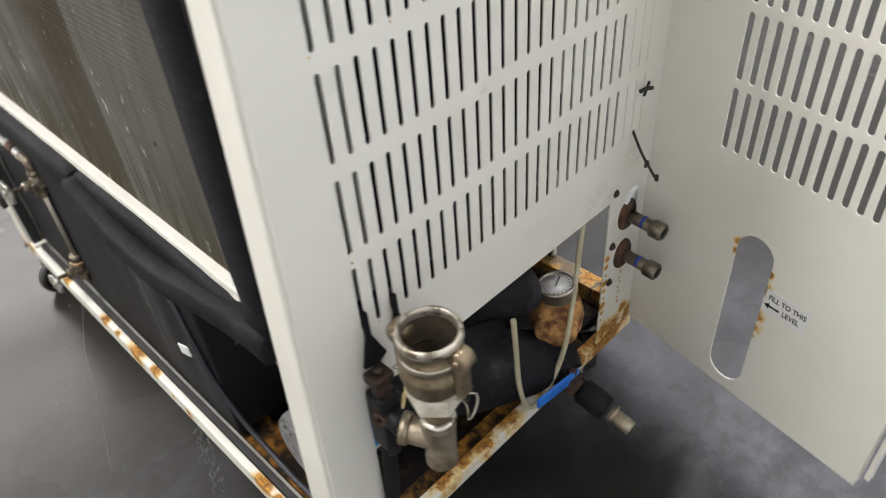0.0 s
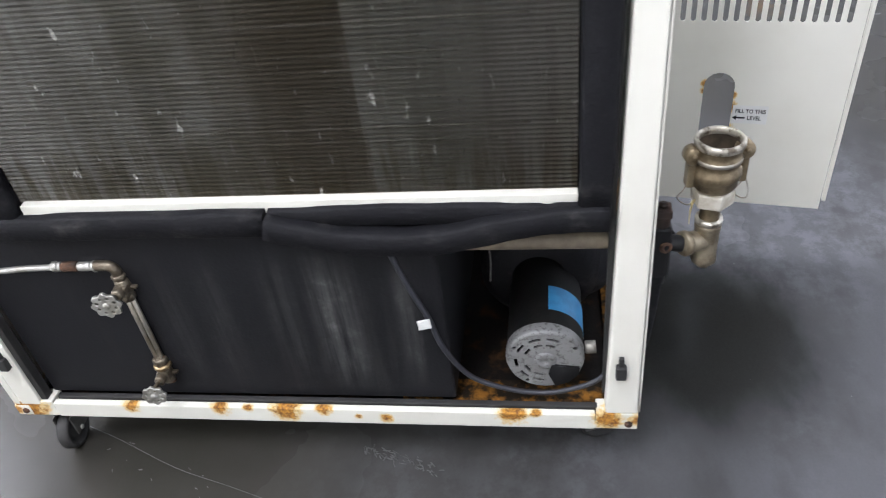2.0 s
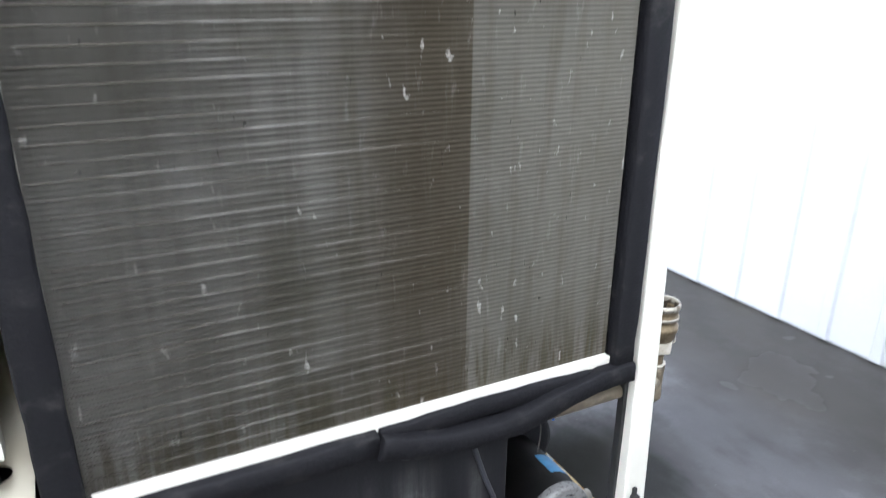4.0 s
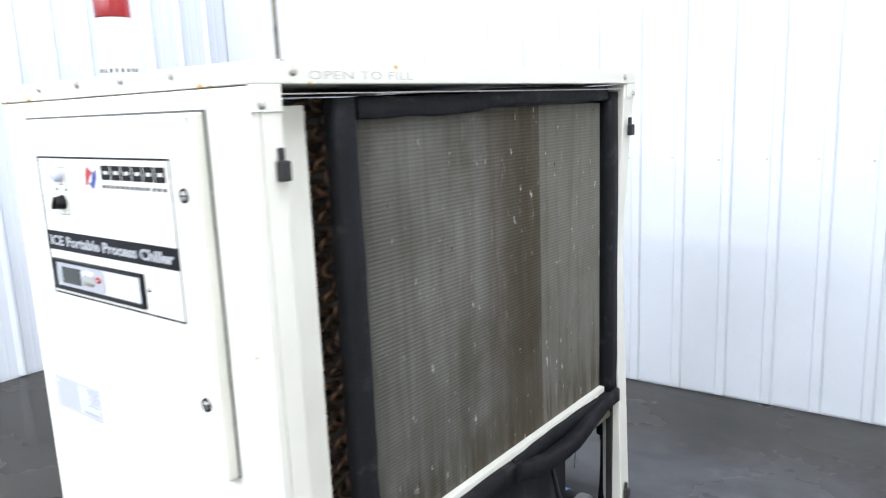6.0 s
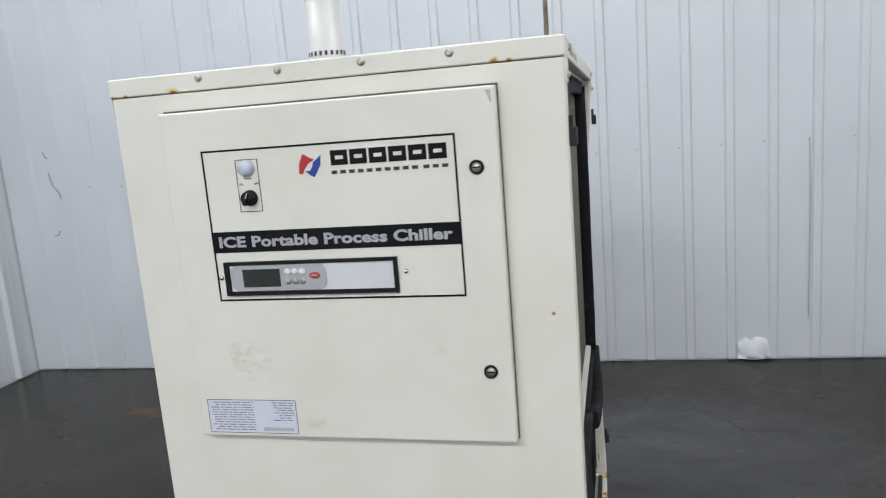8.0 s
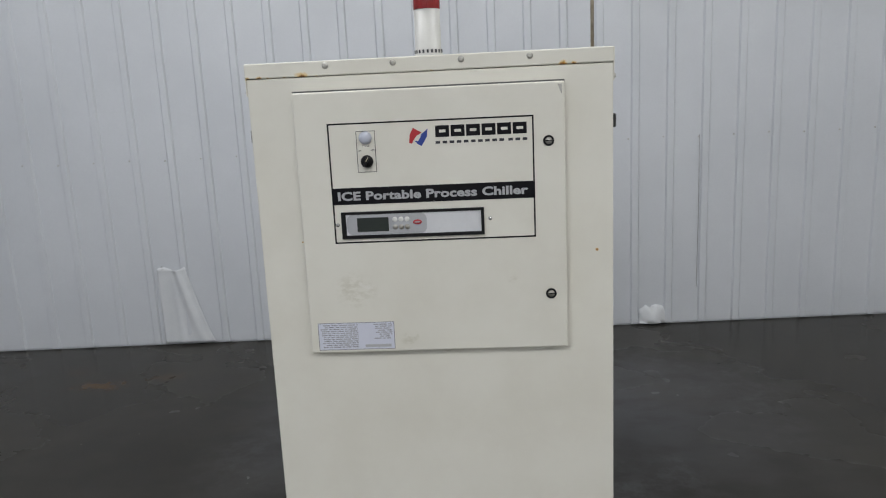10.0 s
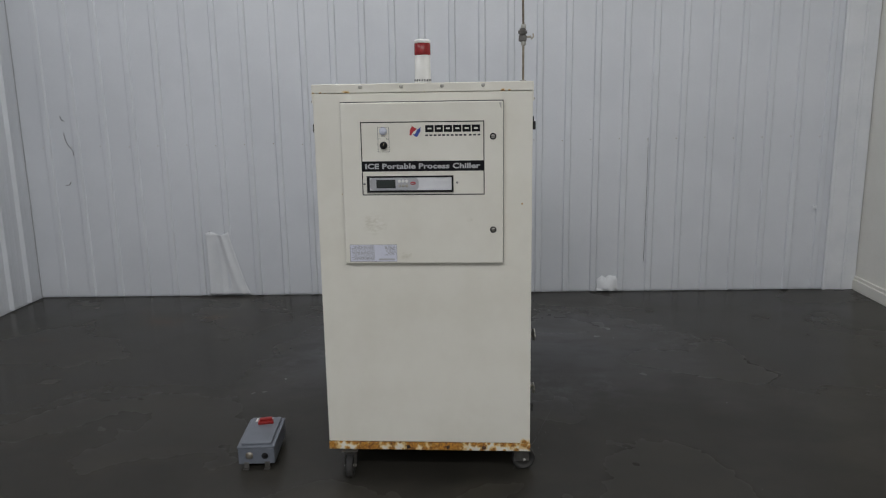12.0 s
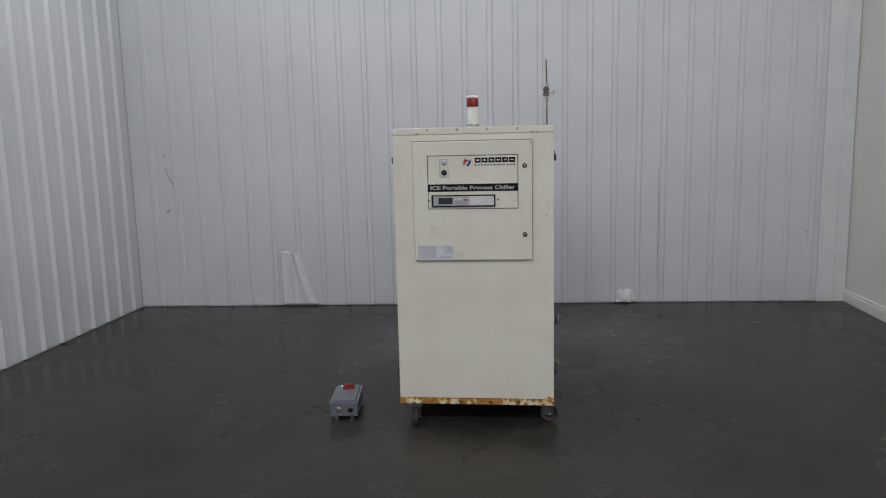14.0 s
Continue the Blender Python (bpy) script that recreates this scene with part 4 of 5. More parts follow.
part("flange", moved(merge(box(0.530, 0.5415, 0.150, 1.555, -0.018, -0.0018, 0.0015), box(0.547, 0.556, 0.165, 1.555, -0.026, -0.010, 0.0015), box(0.004, 0.012, 0.150, 1.555, -0.02, -0.0018, 0.001)), leaf_m), M_LEAF, leaf)
part("notice", moved(plate([(0.293, 0.388), (0.376, 0.388), (0.376, 0.438), (0.293, 0.438)], (), 0.0005), leaf_m @ Matrix.Translation((0, 0, 0.0021))), M_WHITE, leaf, "white notice with black words")
part("words", moved(merge(lettering("FILL TO THIS", 0.300, 0.371, 0.4175, 0.02, 1.0, 0.0003, 0.011), lettering("LEVEL", 0.330, 0.362, 0.399, 0.02, 1.0, 0.0003, 0.011)), leaf_m @ Matrix.Translation((0, 0, 0.0026))), M_INK, leaf, "black lettering")
part("arrow", moved(plate([(0.294, 0.404), (0.304, 0.411), (0.304, 0.4062), (0.324, 0.4062), (0.324, 0.4018), (0.304, 0.4018), (0.304, 0.397)], (), 0.0003), leaf_m @ Matrix.Translation((0, 0, 0.0026))), M_INK, leaf, "black arrow")
for z in (0.30, 0.85, 1.40):
    part("hinge", rod((0.010, 1.397, z - 0.03), (0.010, 1.397, z + 0.03), 0.005, 10), M_PAINT, leaf)

# front door with its controls
DY = -0.027
door = part("door", box(0.108, 0.728, DY, -0.0012, 0.928, 1.550, 0.0045, 3), M_DOOR, chiller, "cream control door with printed panel, scuffed")
# grey strip stands in for the door's thin shadow and the gap behind it
part("door_shadow_gap", box(0.1055, 0.7300, -0.0040, -0.0006, 0.9264, 1.5540), M_SHADOW_GAP, door, "thin dark strip for the door's shadow and gap")


def line_frame(x0, x1, z0, z1, w, y, thick=0.0004):
    ring = [(x0, z0), (x1, z0), (x1, z1), (x0, z1)]
    inner = [(x0 + w, z0 + w), (x1 - w, z0 + w), (x1 - w, z1 - w), (x0 + w, z1 - w)]
    return front_face(plate(ring, [inner], thick), y)


def flat(ring, y, thick=0.0005):
    return front_face(plate(ring, (), thick), y)


part("printed_frame", line_frame(0.185, 0.657, 1.198, 1.478, 0.0036, DY - 0.0004), M_INK, door, "black printed outline")
part("title_band", flat([(0.185, 1.290), (0.657, 1.290), (0.657, 1.329), (0.185, 1.329)], DY - 0.0008), M_INK, door, "black title band")
part("title", front_face(lettering("ICE Portable Process Chiller", 0.199, 0.641, 1.3005, 0.036, 1.02, 0.0004, 0.0195), DY - 0.0015), M_LETTER, door, "pale grey lettering")
# the maker's mark as plain shapes
part("emblem", flat([(0.3825, 1.4610), (0.3745, 1.4450), (0.3725, 1.4270), (0.3790, 1.4250), (0.3830, 1.4330), (0.3905, 1.4425), (0.4030, 1.4500), (0.3940, 1.4540)], DY - 0.0006), M_RED, door, "red emblem half")
part("emblem", flat([(0.4160, 1.4575), (0.4140, 1.4400), (0.4010, 1.4190), (0.3930, 1.4230), (0.3850, 1.4310), (0.3935, 1.4305), (0.3985, 1.4385), (0.4010, 1.4460), (0.4070, 1.4500)], DY - 0.0006), M_BLUE, door, "blue emblem half")
for k in range(6):
    x0 = 0.4335 + 0.0352 * k
    ring = [(x0, 1.4375), (x0 + 0.0315, 1.4375), (x0 + 0.0315, 1.4635), (x0, 1.4635)]
    hole = [(x0 + 0.0085, 1.4475), (x0 + 0.0235, 1.4475), (x0 + 0.0235, 1.4540), (x0 + 0.0085, 1.4540)]
    part("name_bar", front_face(plate(ring, [hole], 0.0004), DY - 0.0005), M_INK, door, "black block")
for k in range(13):
    x0 = 0.433 + 0.0162 * k + (0.004 if k > 9 else 0)
    part("name_bar", flat([(x0, 1.4225), (x0 + 0.0105, 1.4225), (x0 + 0.0105, 1.4285), (x0, 1.4285)], DY - 0.0005), M_CABLE, door)
# switch plate
part("switch_plate", line_frame(0.2505, 0.2945, 1.364, 1.4585, 0.0012, DY - 0.0004), M_INK, door, "thin printed outline")
part("pilot_light", moved(lathe([(0.015, 0), (0.015, 0.003), (0.0138, 0.004), (0.0132, 0.010), (0.010, 0.0145), (0, 0.016)], 24), Matrix.Translation((0.272, DY, 1.443)) @ FACE_FRONT), M_PILOT, door, "milky pilot light")
knob = part("switch_knob", moved(merge(lathe([(0.0145, 0), (0.0145, 0.004), (0.0125, 0.006), (0.012, 0.016), (0, 0.017)], 24), box(-0.0035, 0.0035, -0.012, 0.012, 0.008, 0.022, 0.0015)), Matrix.Translation((0.273, DY, 1.389)) @ FACE_FRONT @ Matrix.Rotation(radians(-25), 4, "Z")), M_BLACK, door, "black selector knob")
part("words", merge(front_face(lettering("Power", 0.264, 0.281, 1.4225, 0.0, 1.0, 0.0003, 0.0042), DY - 0.0004), front_face(lettering("ON", 0.2535, 0.2605, 1.412, 0.0, 1.0, 0.0003, 0.0042), DY - 0.0004), front_face(lettering("OFF", 0.2835, 0.2925, 1.412, 0.0, 1.0, 0.0003, 0.0042), DY - 0.0004)), M_INK, door, "small black words")
# controller
ctl = part("controller", front_face(plate([(0.204, 1.2095), (0.538, 1.2095), (0.538, 1.2725), (0.204, 1.2725)], [[(0.2145, 1.217), (0.531, 1.217), (0.531, 1.2665), (0.2145, 1.2665)]], 0.007), DY - 0.0035), M_BLACK, door, "black framed controller")
part("fascia", front_face(plate([(0.2147, 1.2172), (0.5308, 1.2172), (0.5308, 1.2663), (0.2147, 1.2663)], (), 0.004), DY - 0.0021), M_SILVER, ctl, "silver fascia")
part("key_panel", front_face(plate(rounded(0.2165, 0.404, 1.2185, 1.2655, 0.014), (), 0.002), DY - 0.005), M_KEYS, ctl, "grey rounded key panel")
part("display", front_face(plate([(0.241, 1.2255), (0.315, 1.2255), (0.315, 1.2585), (0.241, 1.2585)], (), 0.001), DY - 0.0066), M_LCD, ctl, "dark blank display")
for i in range(3):
    for z in (1.2525, 1.2345):
        part("button", moved(lathe([(0.006, 0), (0.006, 0.0015), (0.0045, 0.0025), (0, 0.0027)], 16), Matrix.Translation((0.330 + 0.0142 * i, DY - 0.006, z)) @ FACE_FRONT), M_WHITE if z > 1.24 else M_GALV, ctl)
part("badge", moved(lathe([(1, 0), (1, 0.001), (0.9, 0.0016), (0, 0.0016)], 24), Matrix.Translation((0.3825, DY - 0.006, 1.2445)) @ FACE_FRONT @ Matrix.Diagonal((0.0105, 0.006, 1, 1))), M_RED, ctl, "red oval badge")
part("badge_print", moved(box(-0.0060, 0.0060, -0.0013, 0.0013, 0.0014, 0.0019), Matrix.Translation((0.3825, DY - 0.006, 1.2445)) @ FACE_FRONT), M_LETTER, ctl, "pale print")
part("index", moved(box(-0.0008, 0.0008, 0.001, 0.0115, 0.0215, 0.0224), Matrix.Translation((0.273, DY, 1.389)) @ FACE_FRONT @ Matrix.Rotation(radians(-25), 4, "Z")), M_STRAW, knob, "pale index line")
pan_me = mesh_of("screw", lathe([(0, 0.0035), (0.003, 0.003), (0.0048, 0.001), (0.005, 0)], 12), M_CHROME)
for x, z in ((0.194, 1.2425), (0.552, 1.2455)):
    shared("screw", pan_me, door, pose(x, DY - 0.0001, z, 90))
for z in (1.419, 1.061):
    lk = part("quarter_turn_lock", moved(lathe([(0.0125, 0), (0.0125, 0.002), (0.0115, 0.003), (0.0090, 0.003), (0.0085, 0.001), (0, 0.001)], 24), Matrix.Translation((0.690, DY, z)) @ FACE_FRONT), M_BLACK, door, "black quarter-turn lock")
    part("lock_core", moved(merge(lathe([(0.008, 0.0), (0.008, 0.0028), (0, 0.0028)], 20)), Matrix.Translation((0.690, DY, z)) @ FACE_FRONT), M_GALV, lk, "steel lock core")
    part("key_slot", moved(box(-0.0075, 0.0075, -0.0011, 0.0011, 0.0026, 0.0031), Matrix.Translation((0.690, DY, z)) @ FACE_FRONT), M_BLACK, lk)
# rating plate with unreadable print
plate_ob = part("rating_plate", flat([(0.1265, 0.935), (0.3125, 0.935), (0.3125, 1.0035), (0.1265, 1.0035)], DY - 0.0004), M_LABEL, door, "white rating sticker with small unreadable print")
part("border", line_frame(0.1268, 0.3122, 0.9353, 1.0032, 0.0010, DY - 0.0008, 0.0003), M_CABLE, plate_ob)
rng = random.Random(5)
for k in range(12):
    z = 0.9985 - 0.0050 * k
    bars = []
    x = 0.131 + rng.random() * 0.014
    while x < 0.222:
        w = 0.006 + rng.random() * 0.014
        bars.append(flat([(x, z), (min(x + w, 0.224), z), (min(x + w, 0.224), z - 0.0021), (x, z - 0.0021)], DY - 0.0009, 0.0002))
        x += w + 0.0028
    if k < 8:
        x = 0.262 + rng.random() * 0.016
        while x < 0.303:
            w = 0.006 + rng.random() * 0.012
            bars.append(flat([(x, z), (min(x + w, 0.307), z), (min(x + w, 0.307), z - 0.0021), (x, z - 0.0021)], DY - 0.0009, 0.0002))
            x += w + 0.0028
    for bar in bars:
        part("print_bar", bar, M_PRINT, plate_ob)
part("print_bar", flat([(0.240, 0.9405), (0.303, 0.9405), (0.303, 0.9475), (0.240, 0.9475)], DY - 0.0009, 0.0002), M_LETTER, plate_ob)
# worn corner and a torn paper trace on the door
part("worn_corner", flat([(0.7215, 1.5435), (0.7115, 1.5435), (0.7185, 1.526), (0.7215, 1.521)], DY - 0.0002, 0.0003), M_GALV, door, "paint worn to bare metal")
part("smudge", flat([(0.232, 1.098), (0.240, 1.102), (0.246, 1.096), (0.259, 1.094), (0.264, 1.089), (0.256, 1.085), (0.246, 1.088), (0.239, 1.091)], DY - 0.0002, 0.0003), M_SMUDGE, door, "pale paper residue")

# beacon
bc = part("beacon", moved(merge(lathe([(0.033, 0), (0.033, 0.004), (0.0315, 0.006), (0.0315, 0.015), (0.030, 0.016), (0.030, 0.103), (0, 0.103)], 32)), Matrix.Translation((0.423, 0.037, H))), M_BEACON, chiller, "white signal beacon")
part("lens", moved(lathe([(0, 0), (0.0305, 0), (0.031, 0.002), (0.031, 0.042), (0.030, 0.043), (0, 0.043)], 32), Matrix.Translation((0.423, 0.037, H + 0.1035))), M_LENS, bc, "ribbed red lens")
part("cap", moved(lathe([(0, 0), (0.030, 0), (0.031, 0.002), (0.030, 0.010), (0.024, 0.014), (0, 0.015)], 32), Matrix.Translation((0.423, 0.037, H + 0.147))), M_WHITE, bc)
for k in range(20):
    a = 2 * math.pi * k / 20
    part("vent_slit", moved(box(0.0312, 0.0322, -0.0022, 0.0022, 0.006, 0.0135), Matrix.Translation((0.423, 0.037, H)) @ Matrix.Rotation(a, 4, "Z")), M_CABLE, bc)

# upright vent pipe with a small valve
VX, VY = 0.807, 0.089
vent = part("vent_pipe", merge(rod((VX, VY, H - 0.002), (VX, VY, H + 0.155), 0.0042, 12), rod((VX, VY, H + 0.19), (VX - 0.003, VY, H + 0.335), 0.0042, 12)), M_FIT, chiller, "thin stained steel vent pipe")
for z0, z1, r in ((0.135, 0.150, 0.0095), (0.198, 0.213, 0.0095), (0.0, 0.006, 0.011)):
    part("fitting", rod((VX, VY, H + z0), (VX, VY, H + z1), r, 6), M_GALV, vent)
part("valve_body", merge(box(VX - 0.018, VX + 0.012, VY - 0.012, VY + 0.012, H + 0.150, H + 0.172, 0.003), rod((VX - 0.003, VY, H + 0.172), (VX - 0.003, VY, H + 0.198), 0.012, 12), box(VX - 0.02, VX + 0.014, VY - 0.009, VY + 0.009, H + 0.178, H + 0.190, 0.002)), M_ZINC, vent, "dark steel valve body")
part("handle", merge(rod((VX + 0.010, VY, H + 0.166), (VX + 0.030, VY, H + 0.167), 0.004, 10), tube([(VX + 0.030, VY, H + 0.158), (VX + 0.038, VY, H + 0.167), (VX + 0.036, VY, H + 0.178)], 0.003, 8, 4)), M_STEEL, vent)
part("tip", merge(rod((VX - 0.003, VY, H + 0.333), (VX - 0.003, VY, H + 0.362), 0.0065, 10)), M_SILVER, vent)

# black catches on the side posts
catch = lambda: merge(box(-0.001, 0.014, -0.010, 0.010, -0.018, 0.014, 0.003), box(-0.001, 0.007, -0.005, 0.005, 0.012, 0.034, 0.002))
catch_me = mesh_of("catch", catch(), M_RUBBER)
for x, y, z, rz in ((W, 0.050, 0.300, 0), (W, 0.050, 1.457, 0), (0, 0.050, 1.457, 180), (W, 1.350, 0.300, 0), (W, 1.355, 1.457, 0), (0, 1.33, 1.457, 180), (0, 1.33, 0.30, 180), (0, 0.05, 0.30, 180)):
    shared("catch", catch_me, chiller, pose(x, y, z, 0, 0, rz))

# condenser coil
CX = 0.788
coil = part("condenser_coil", box(0.690, CX - 0.007, 0.256, 1.310, 0.640, 1.565, 0.002), M_BLACK, chiller, "dark coil casing")


def fin_bank(y0, y1, z0, z1, x, fin=0.0018, deep=0.0060, ripple=0.02505 / 3, swell=0.0012, wave=0.0008):
    """Upright fins side by side, folded deep between, each corrugated up its height."""
    ny, nz = int((y1 - y0) / fin) * 2, int((z1 - z0) / ripple) * 2
    ys = y0 + np.arange(ny + 1) * fin / 2
    zs = z0 + np.arange(nz + 1) * ripple / 2
    rg = np.random.default_rng(7)
    bent = rg.normal(0, 0.00007, ny + 1)
    ys = ys + rg.normal(0, 0.00004, ny + 1)
    yy, zz = np.meshgrid(ys, zs)
    yy = yy + wave * (np.arange(nz + 1) % 2)[:, None]
    edge = (np.arange(ny + 1) % 2)[None, :]
    xx = x + 0.0007 - deep * (1 - edge) + swell * (np.arange(nz + 1) % 2)[:, None] * (0.75 + 0.25 * edge) + bent[None, :]
    verts = np.stack([xx, yy, zz], -1).reshape(-1, 3)
    i = (np.arange(nz)[:, None] * (ny + 1) + np.arange(ny)[None, :]).reshape(-1)
    faces = np.stack([i, i + 1, i + ny + 2, i + ny + 1], -1)
    me = bpy.data.meshes.new("fin_bank")
    me.from_pydata(verts.tolist(), [], faces.tolist())
    bm = bmesh.new()
    bm.from_mesh(me)
    bpy.data.meshes.remove(me)
    return bm


part("fin_bank", fin_bank(0.250, 1.268, 0.668, 1.543, CX), M_FINS, coil, "dirty bent aluminium fins")
rng = random.Random(11)
ends = mesh_of("coil_tube", rod((0, 0, 0), (0, 1, 0), 1.0, 8), M_ALU)
for k in range(34):
    z = 0.680 + 0.02505 * k
    y0, y1 = 0.256 + rng.random() * 0.02, 0.90 + rng.random() * 0.30
    shared("coil_tube", ends, coil, pose(CX - 0.0024 + rng.uniform(-0.0007, 0.0004), y0, z, 0, 0, 0) @ Matrix.Diagonal((0.0013, y1 - y0, 0.0026, 1)))
part("tube_plate", box(0.620, CX - 0.006, 0.248, 0.2555, 0.640, 1.565, 0.001), M_GALV, coil)
bend = tube([(0, 0, -0.0125), (0, -0.018, -0.0125), (0, -0.030, -0.0075), (0, -0.034, 0), (0, -0.030, 0.0075), (0, -0.018, 0.0125), (0, 0, 0.0125)], 0.0056, 10, 4)
bend_me = mesh_of("return_bend", bend, M_COPPER)
rng = random.Random(3)
for col, bx in enumerate((0.764, 0.738, 0.712, 0.686)):
    for k in range(18):
        z = 0.675 + 0.0501 * k + (0.0250 if col % 2 else 0)
        tilt = 24 if (k + col) % 3 else -34
        shared("return_bend", bend_me, coil, pose(bx, 0.248, z, rng.uniform(-7, 7), 0, 0) @ Matrix.Rotation(radians(tilt + rng.uniform(-12, 12)), 4, "Y"))
part("jamb_plate", merge(box(0.777, 0.781, 0.060, 0.158, 0.775, 1.555, 0.001), box(0.745, 0.777, 0.154, 0.158, 0.775, 1.555, 0.001)), M_PAINT, chiller, "cream plate behind the post")
part("jamb_strip", merge(box(0.7815, 0.7855, 0.078, 0.087, 0.70, 1.545, 0.001), box(0.7815, 0.7835, 0.066, 0.078, 0.70, 1.57, 0.0006)), M_STRIP, chiller, "rust-flecked galvanised strip")
part("lip", merge(box(CX - 0.002, 0.806, 0.258, 1.268, 0.664, 0.681, 0.002), box(0.800, 0.8065, 0.258, 1.268, 0.650, 0.664, 0.001)), M_PAINT, coil, "bright cream lip under the fins")


def foam_strip(points, wide, thick, seed, per=5):
    """A strip of soft foam along a line: wide across z or y, uneven edges."""
    line = smooth_line(points, per)
    rg = random.Random(seed)
    bm, rings = bmesh.new(), []
    for i, p in enumerate(line):
        d = (line[min(i + 1, len(line) - 1)] - line[max(i - 1, 0)]).normalized()
        side = Vector((1, 0, 0)).cross(d).normalized()
        w, t = wide / 2 + rg.uniform(-0.0015, 0.0015), thick / 2 + rg.uniform(-0.001, 0.001)
        ring = []
        for a, b in ((-1, -0.7), (-0.8, -1), (0.8, -1), (1, -0.7), (1, 0.7), (0.8, 1), (-0.8, 1), (-1, 0.7)):
            ring.append(bm.verts.new(p + side * w * a + Vector((1, 0, 0)) * t * b))
        rings.append(ring)
    for a, b in zip(rings, rings[1:]):
        for i in range(8):
            bm.faces.new((a[i], a[(i + 1) % 8], b[(i + 1) % 8], b[i])).smooth = True
    bm.faces.new(rings[0])
    bm.faces.new(rings[-1])
    bmesh.ops.recalc_face_normals(bm, faces=bm.faces[:])
    return bm


FX = 0.803
part("foam_strip", foam_strip([(FX, 0.223, 0.630), (FX, 0.222, 0.9), (FX, 0.222, 1.2), (FX, 0.219, 1.566)], 0.056, 0.036, 1), M_FOAM, coil, "black foam seal")
part("foam_strip", foam_strip([(FX, 1.296, 0.640), (FX, 1.298, 1.0), (FX, 1.296, 1.566)], 0.054, 0.040, 2), M_FOAM, coil, "black foam seal")
part("foam_strip", foam_strip([(FX - 0.004, 0.255, 1.546), (FX - 0.004, 0.60, 1.549), (FX - 0.004, 0.74, 1.560), (FX - 0.004, 1.27, 1.562)], 0.040, 0.030, 3, 8), M_FOAM, coil, "black foam seal")
part("foam_strip", foam_strip([(FX + 0.004, 0.185, 0.636), (FX + 0.004, 0.45, 0.640), (FX + 0.004, 0.728, 0.640)], 0.052, 0.042, 4), M_FOAM, coil, "black foam seal")
part("foam_strip", foam_strip([(FX, 0.735, 0.645), (FX, 0.90, 0.650), (FX, 1.10, 0.648), (FX, 1.27, 0.640)], 0.040, 0.030, 6), M_FOAM, coil, "black foam seal")
part("foam_strip", foam_strip([(FX + 0.018, 0.728, 0.640), (FX + 0.022, 0.80, 0.622), (FX + 0.024, 0.90, 0.607), (FX + 0.024, 1.02, 0.607), (FX + 0.020, 1.12, 0.625), (FX + 0.014, 1.22, 0.640), (FX + 0.010, 1.318, 0.642)], 0.046, 0.040, 5), M_FOAM, coil, "sagging black foam seal")
part("header_bar", rod((0.785, 0.98, 0.571), (0.785, 1.325, 0.571), 0.017, 14), M_BAR, chiller, "stained steel bar")
part("partition", box(0.10, 0.69, 0.80, 0.806, 0.72, 1.58), M_BLACK, chiller)
part("partition", box(0.02, 0.80, 0.19, 1.33, 0.618, 0.624), M_BLACK, chiller)

# electrical box behind the door and the shelf below it
part("control_box", box(0.115, 0.735, 0.019, 0.165, 0.985, 1.555, 0.004), M_PAINT, chiller, "cream steel control box")
hole_ring = circle(0.70, 0.125, 0.028)
part("shelf", merge(moved(plate([(0.02, 0.02), (0.798, 0.02), (0.798, 0.184), (0.02, 0.184)], [hole_ring], 0.003), Matrix.Translation((0, 0, 0.699))), box(0.795, 0.812, 0.075, 0.205, 0.657, 0.7005, 0.003)), M_SHELF, chiller, "dirty cream shelf with a cable hole")
part("cable", tube([(0.70, 0.125, 0.60), (0.70, 0.125, 0.70), (0.70, 0.12, 0.76), (0.66, 0.11, 0.84), (0.60, 0.10, 0.99)], 0.010, 10), M_RUBBER, chiller, "black power cable")

# insulated tank
part("tank", box(0.10, 0.806, 0.084, 1.020, 0.165, 0.614, 0.008, 3), M_TANK, chiller, "black foam-wrapped tank with pale runs")
part("seam", box(0.802, 0.8075, 0.11, 1.015, 0.612, 0.6165), M_RUBBER, chiller)

# refrigerant line and its two valves
def handwheel(r, lobes=8):
    ring = []
    n = lobes * 8
    for k in range(n):
        a = 2 * math.pi * k / n
        ring.append((r * (1 + 0.09 * math.cos(lobes * a)) * math.cos(a), r * (1 + 0.09 * math.cos(lobes * a)) * math.sin(a)))
    holes = [circle(0.66 * r * math.cos(2 * math.pi * (k + 0.5) / lobes), 0.66 * r * math.sin(2 * math.pi * (k + 0.5) / lobes), 0.15 * r, 8) for k in range(lobes)]
    bm = plate(ring, holes, 0.007)
    return merge(bm, lathe([(0, 0.006), (0.25 * r, 0.006), (0.3 * r, 0.003), (0.3 * r, -0.006), (0, -0.006)], 12))


TURN_X = Matrix.Rotation(radians(90), 4, "Y")
line = part("refrigerant_line", tube([(0.811, 0.290, 0.541), (0.811, 0.20, 0.537), (0.811, 0.135, 0.532), (0.807, 0.112, 0.545), (0.800, 0.104, 0.58), (0.790, 0.100, 0.66)], 0.0065, 12), M_GALV, chiller, "thin steel refrigerant line")
for y0, y1, r, n in ((0.262, 0.275, 0.011, 6), (0.277, 0.284, 0.0095, 14), (0.318, 0.346, 0.0095, 12), (0.348, 0.356, 0.012, 6)):
    part("coupling", rod((0.811, y0, 0.5415), (0.811, y1, 0.5425), r, n), M_GALV, line, "steel coupling")
part("coupling", merge(rod((0.811, 0.284, 0.541), (0.811, 0.318, 0.5425), 0.0105, 14)), M_RUST, line, "rusted coupling")
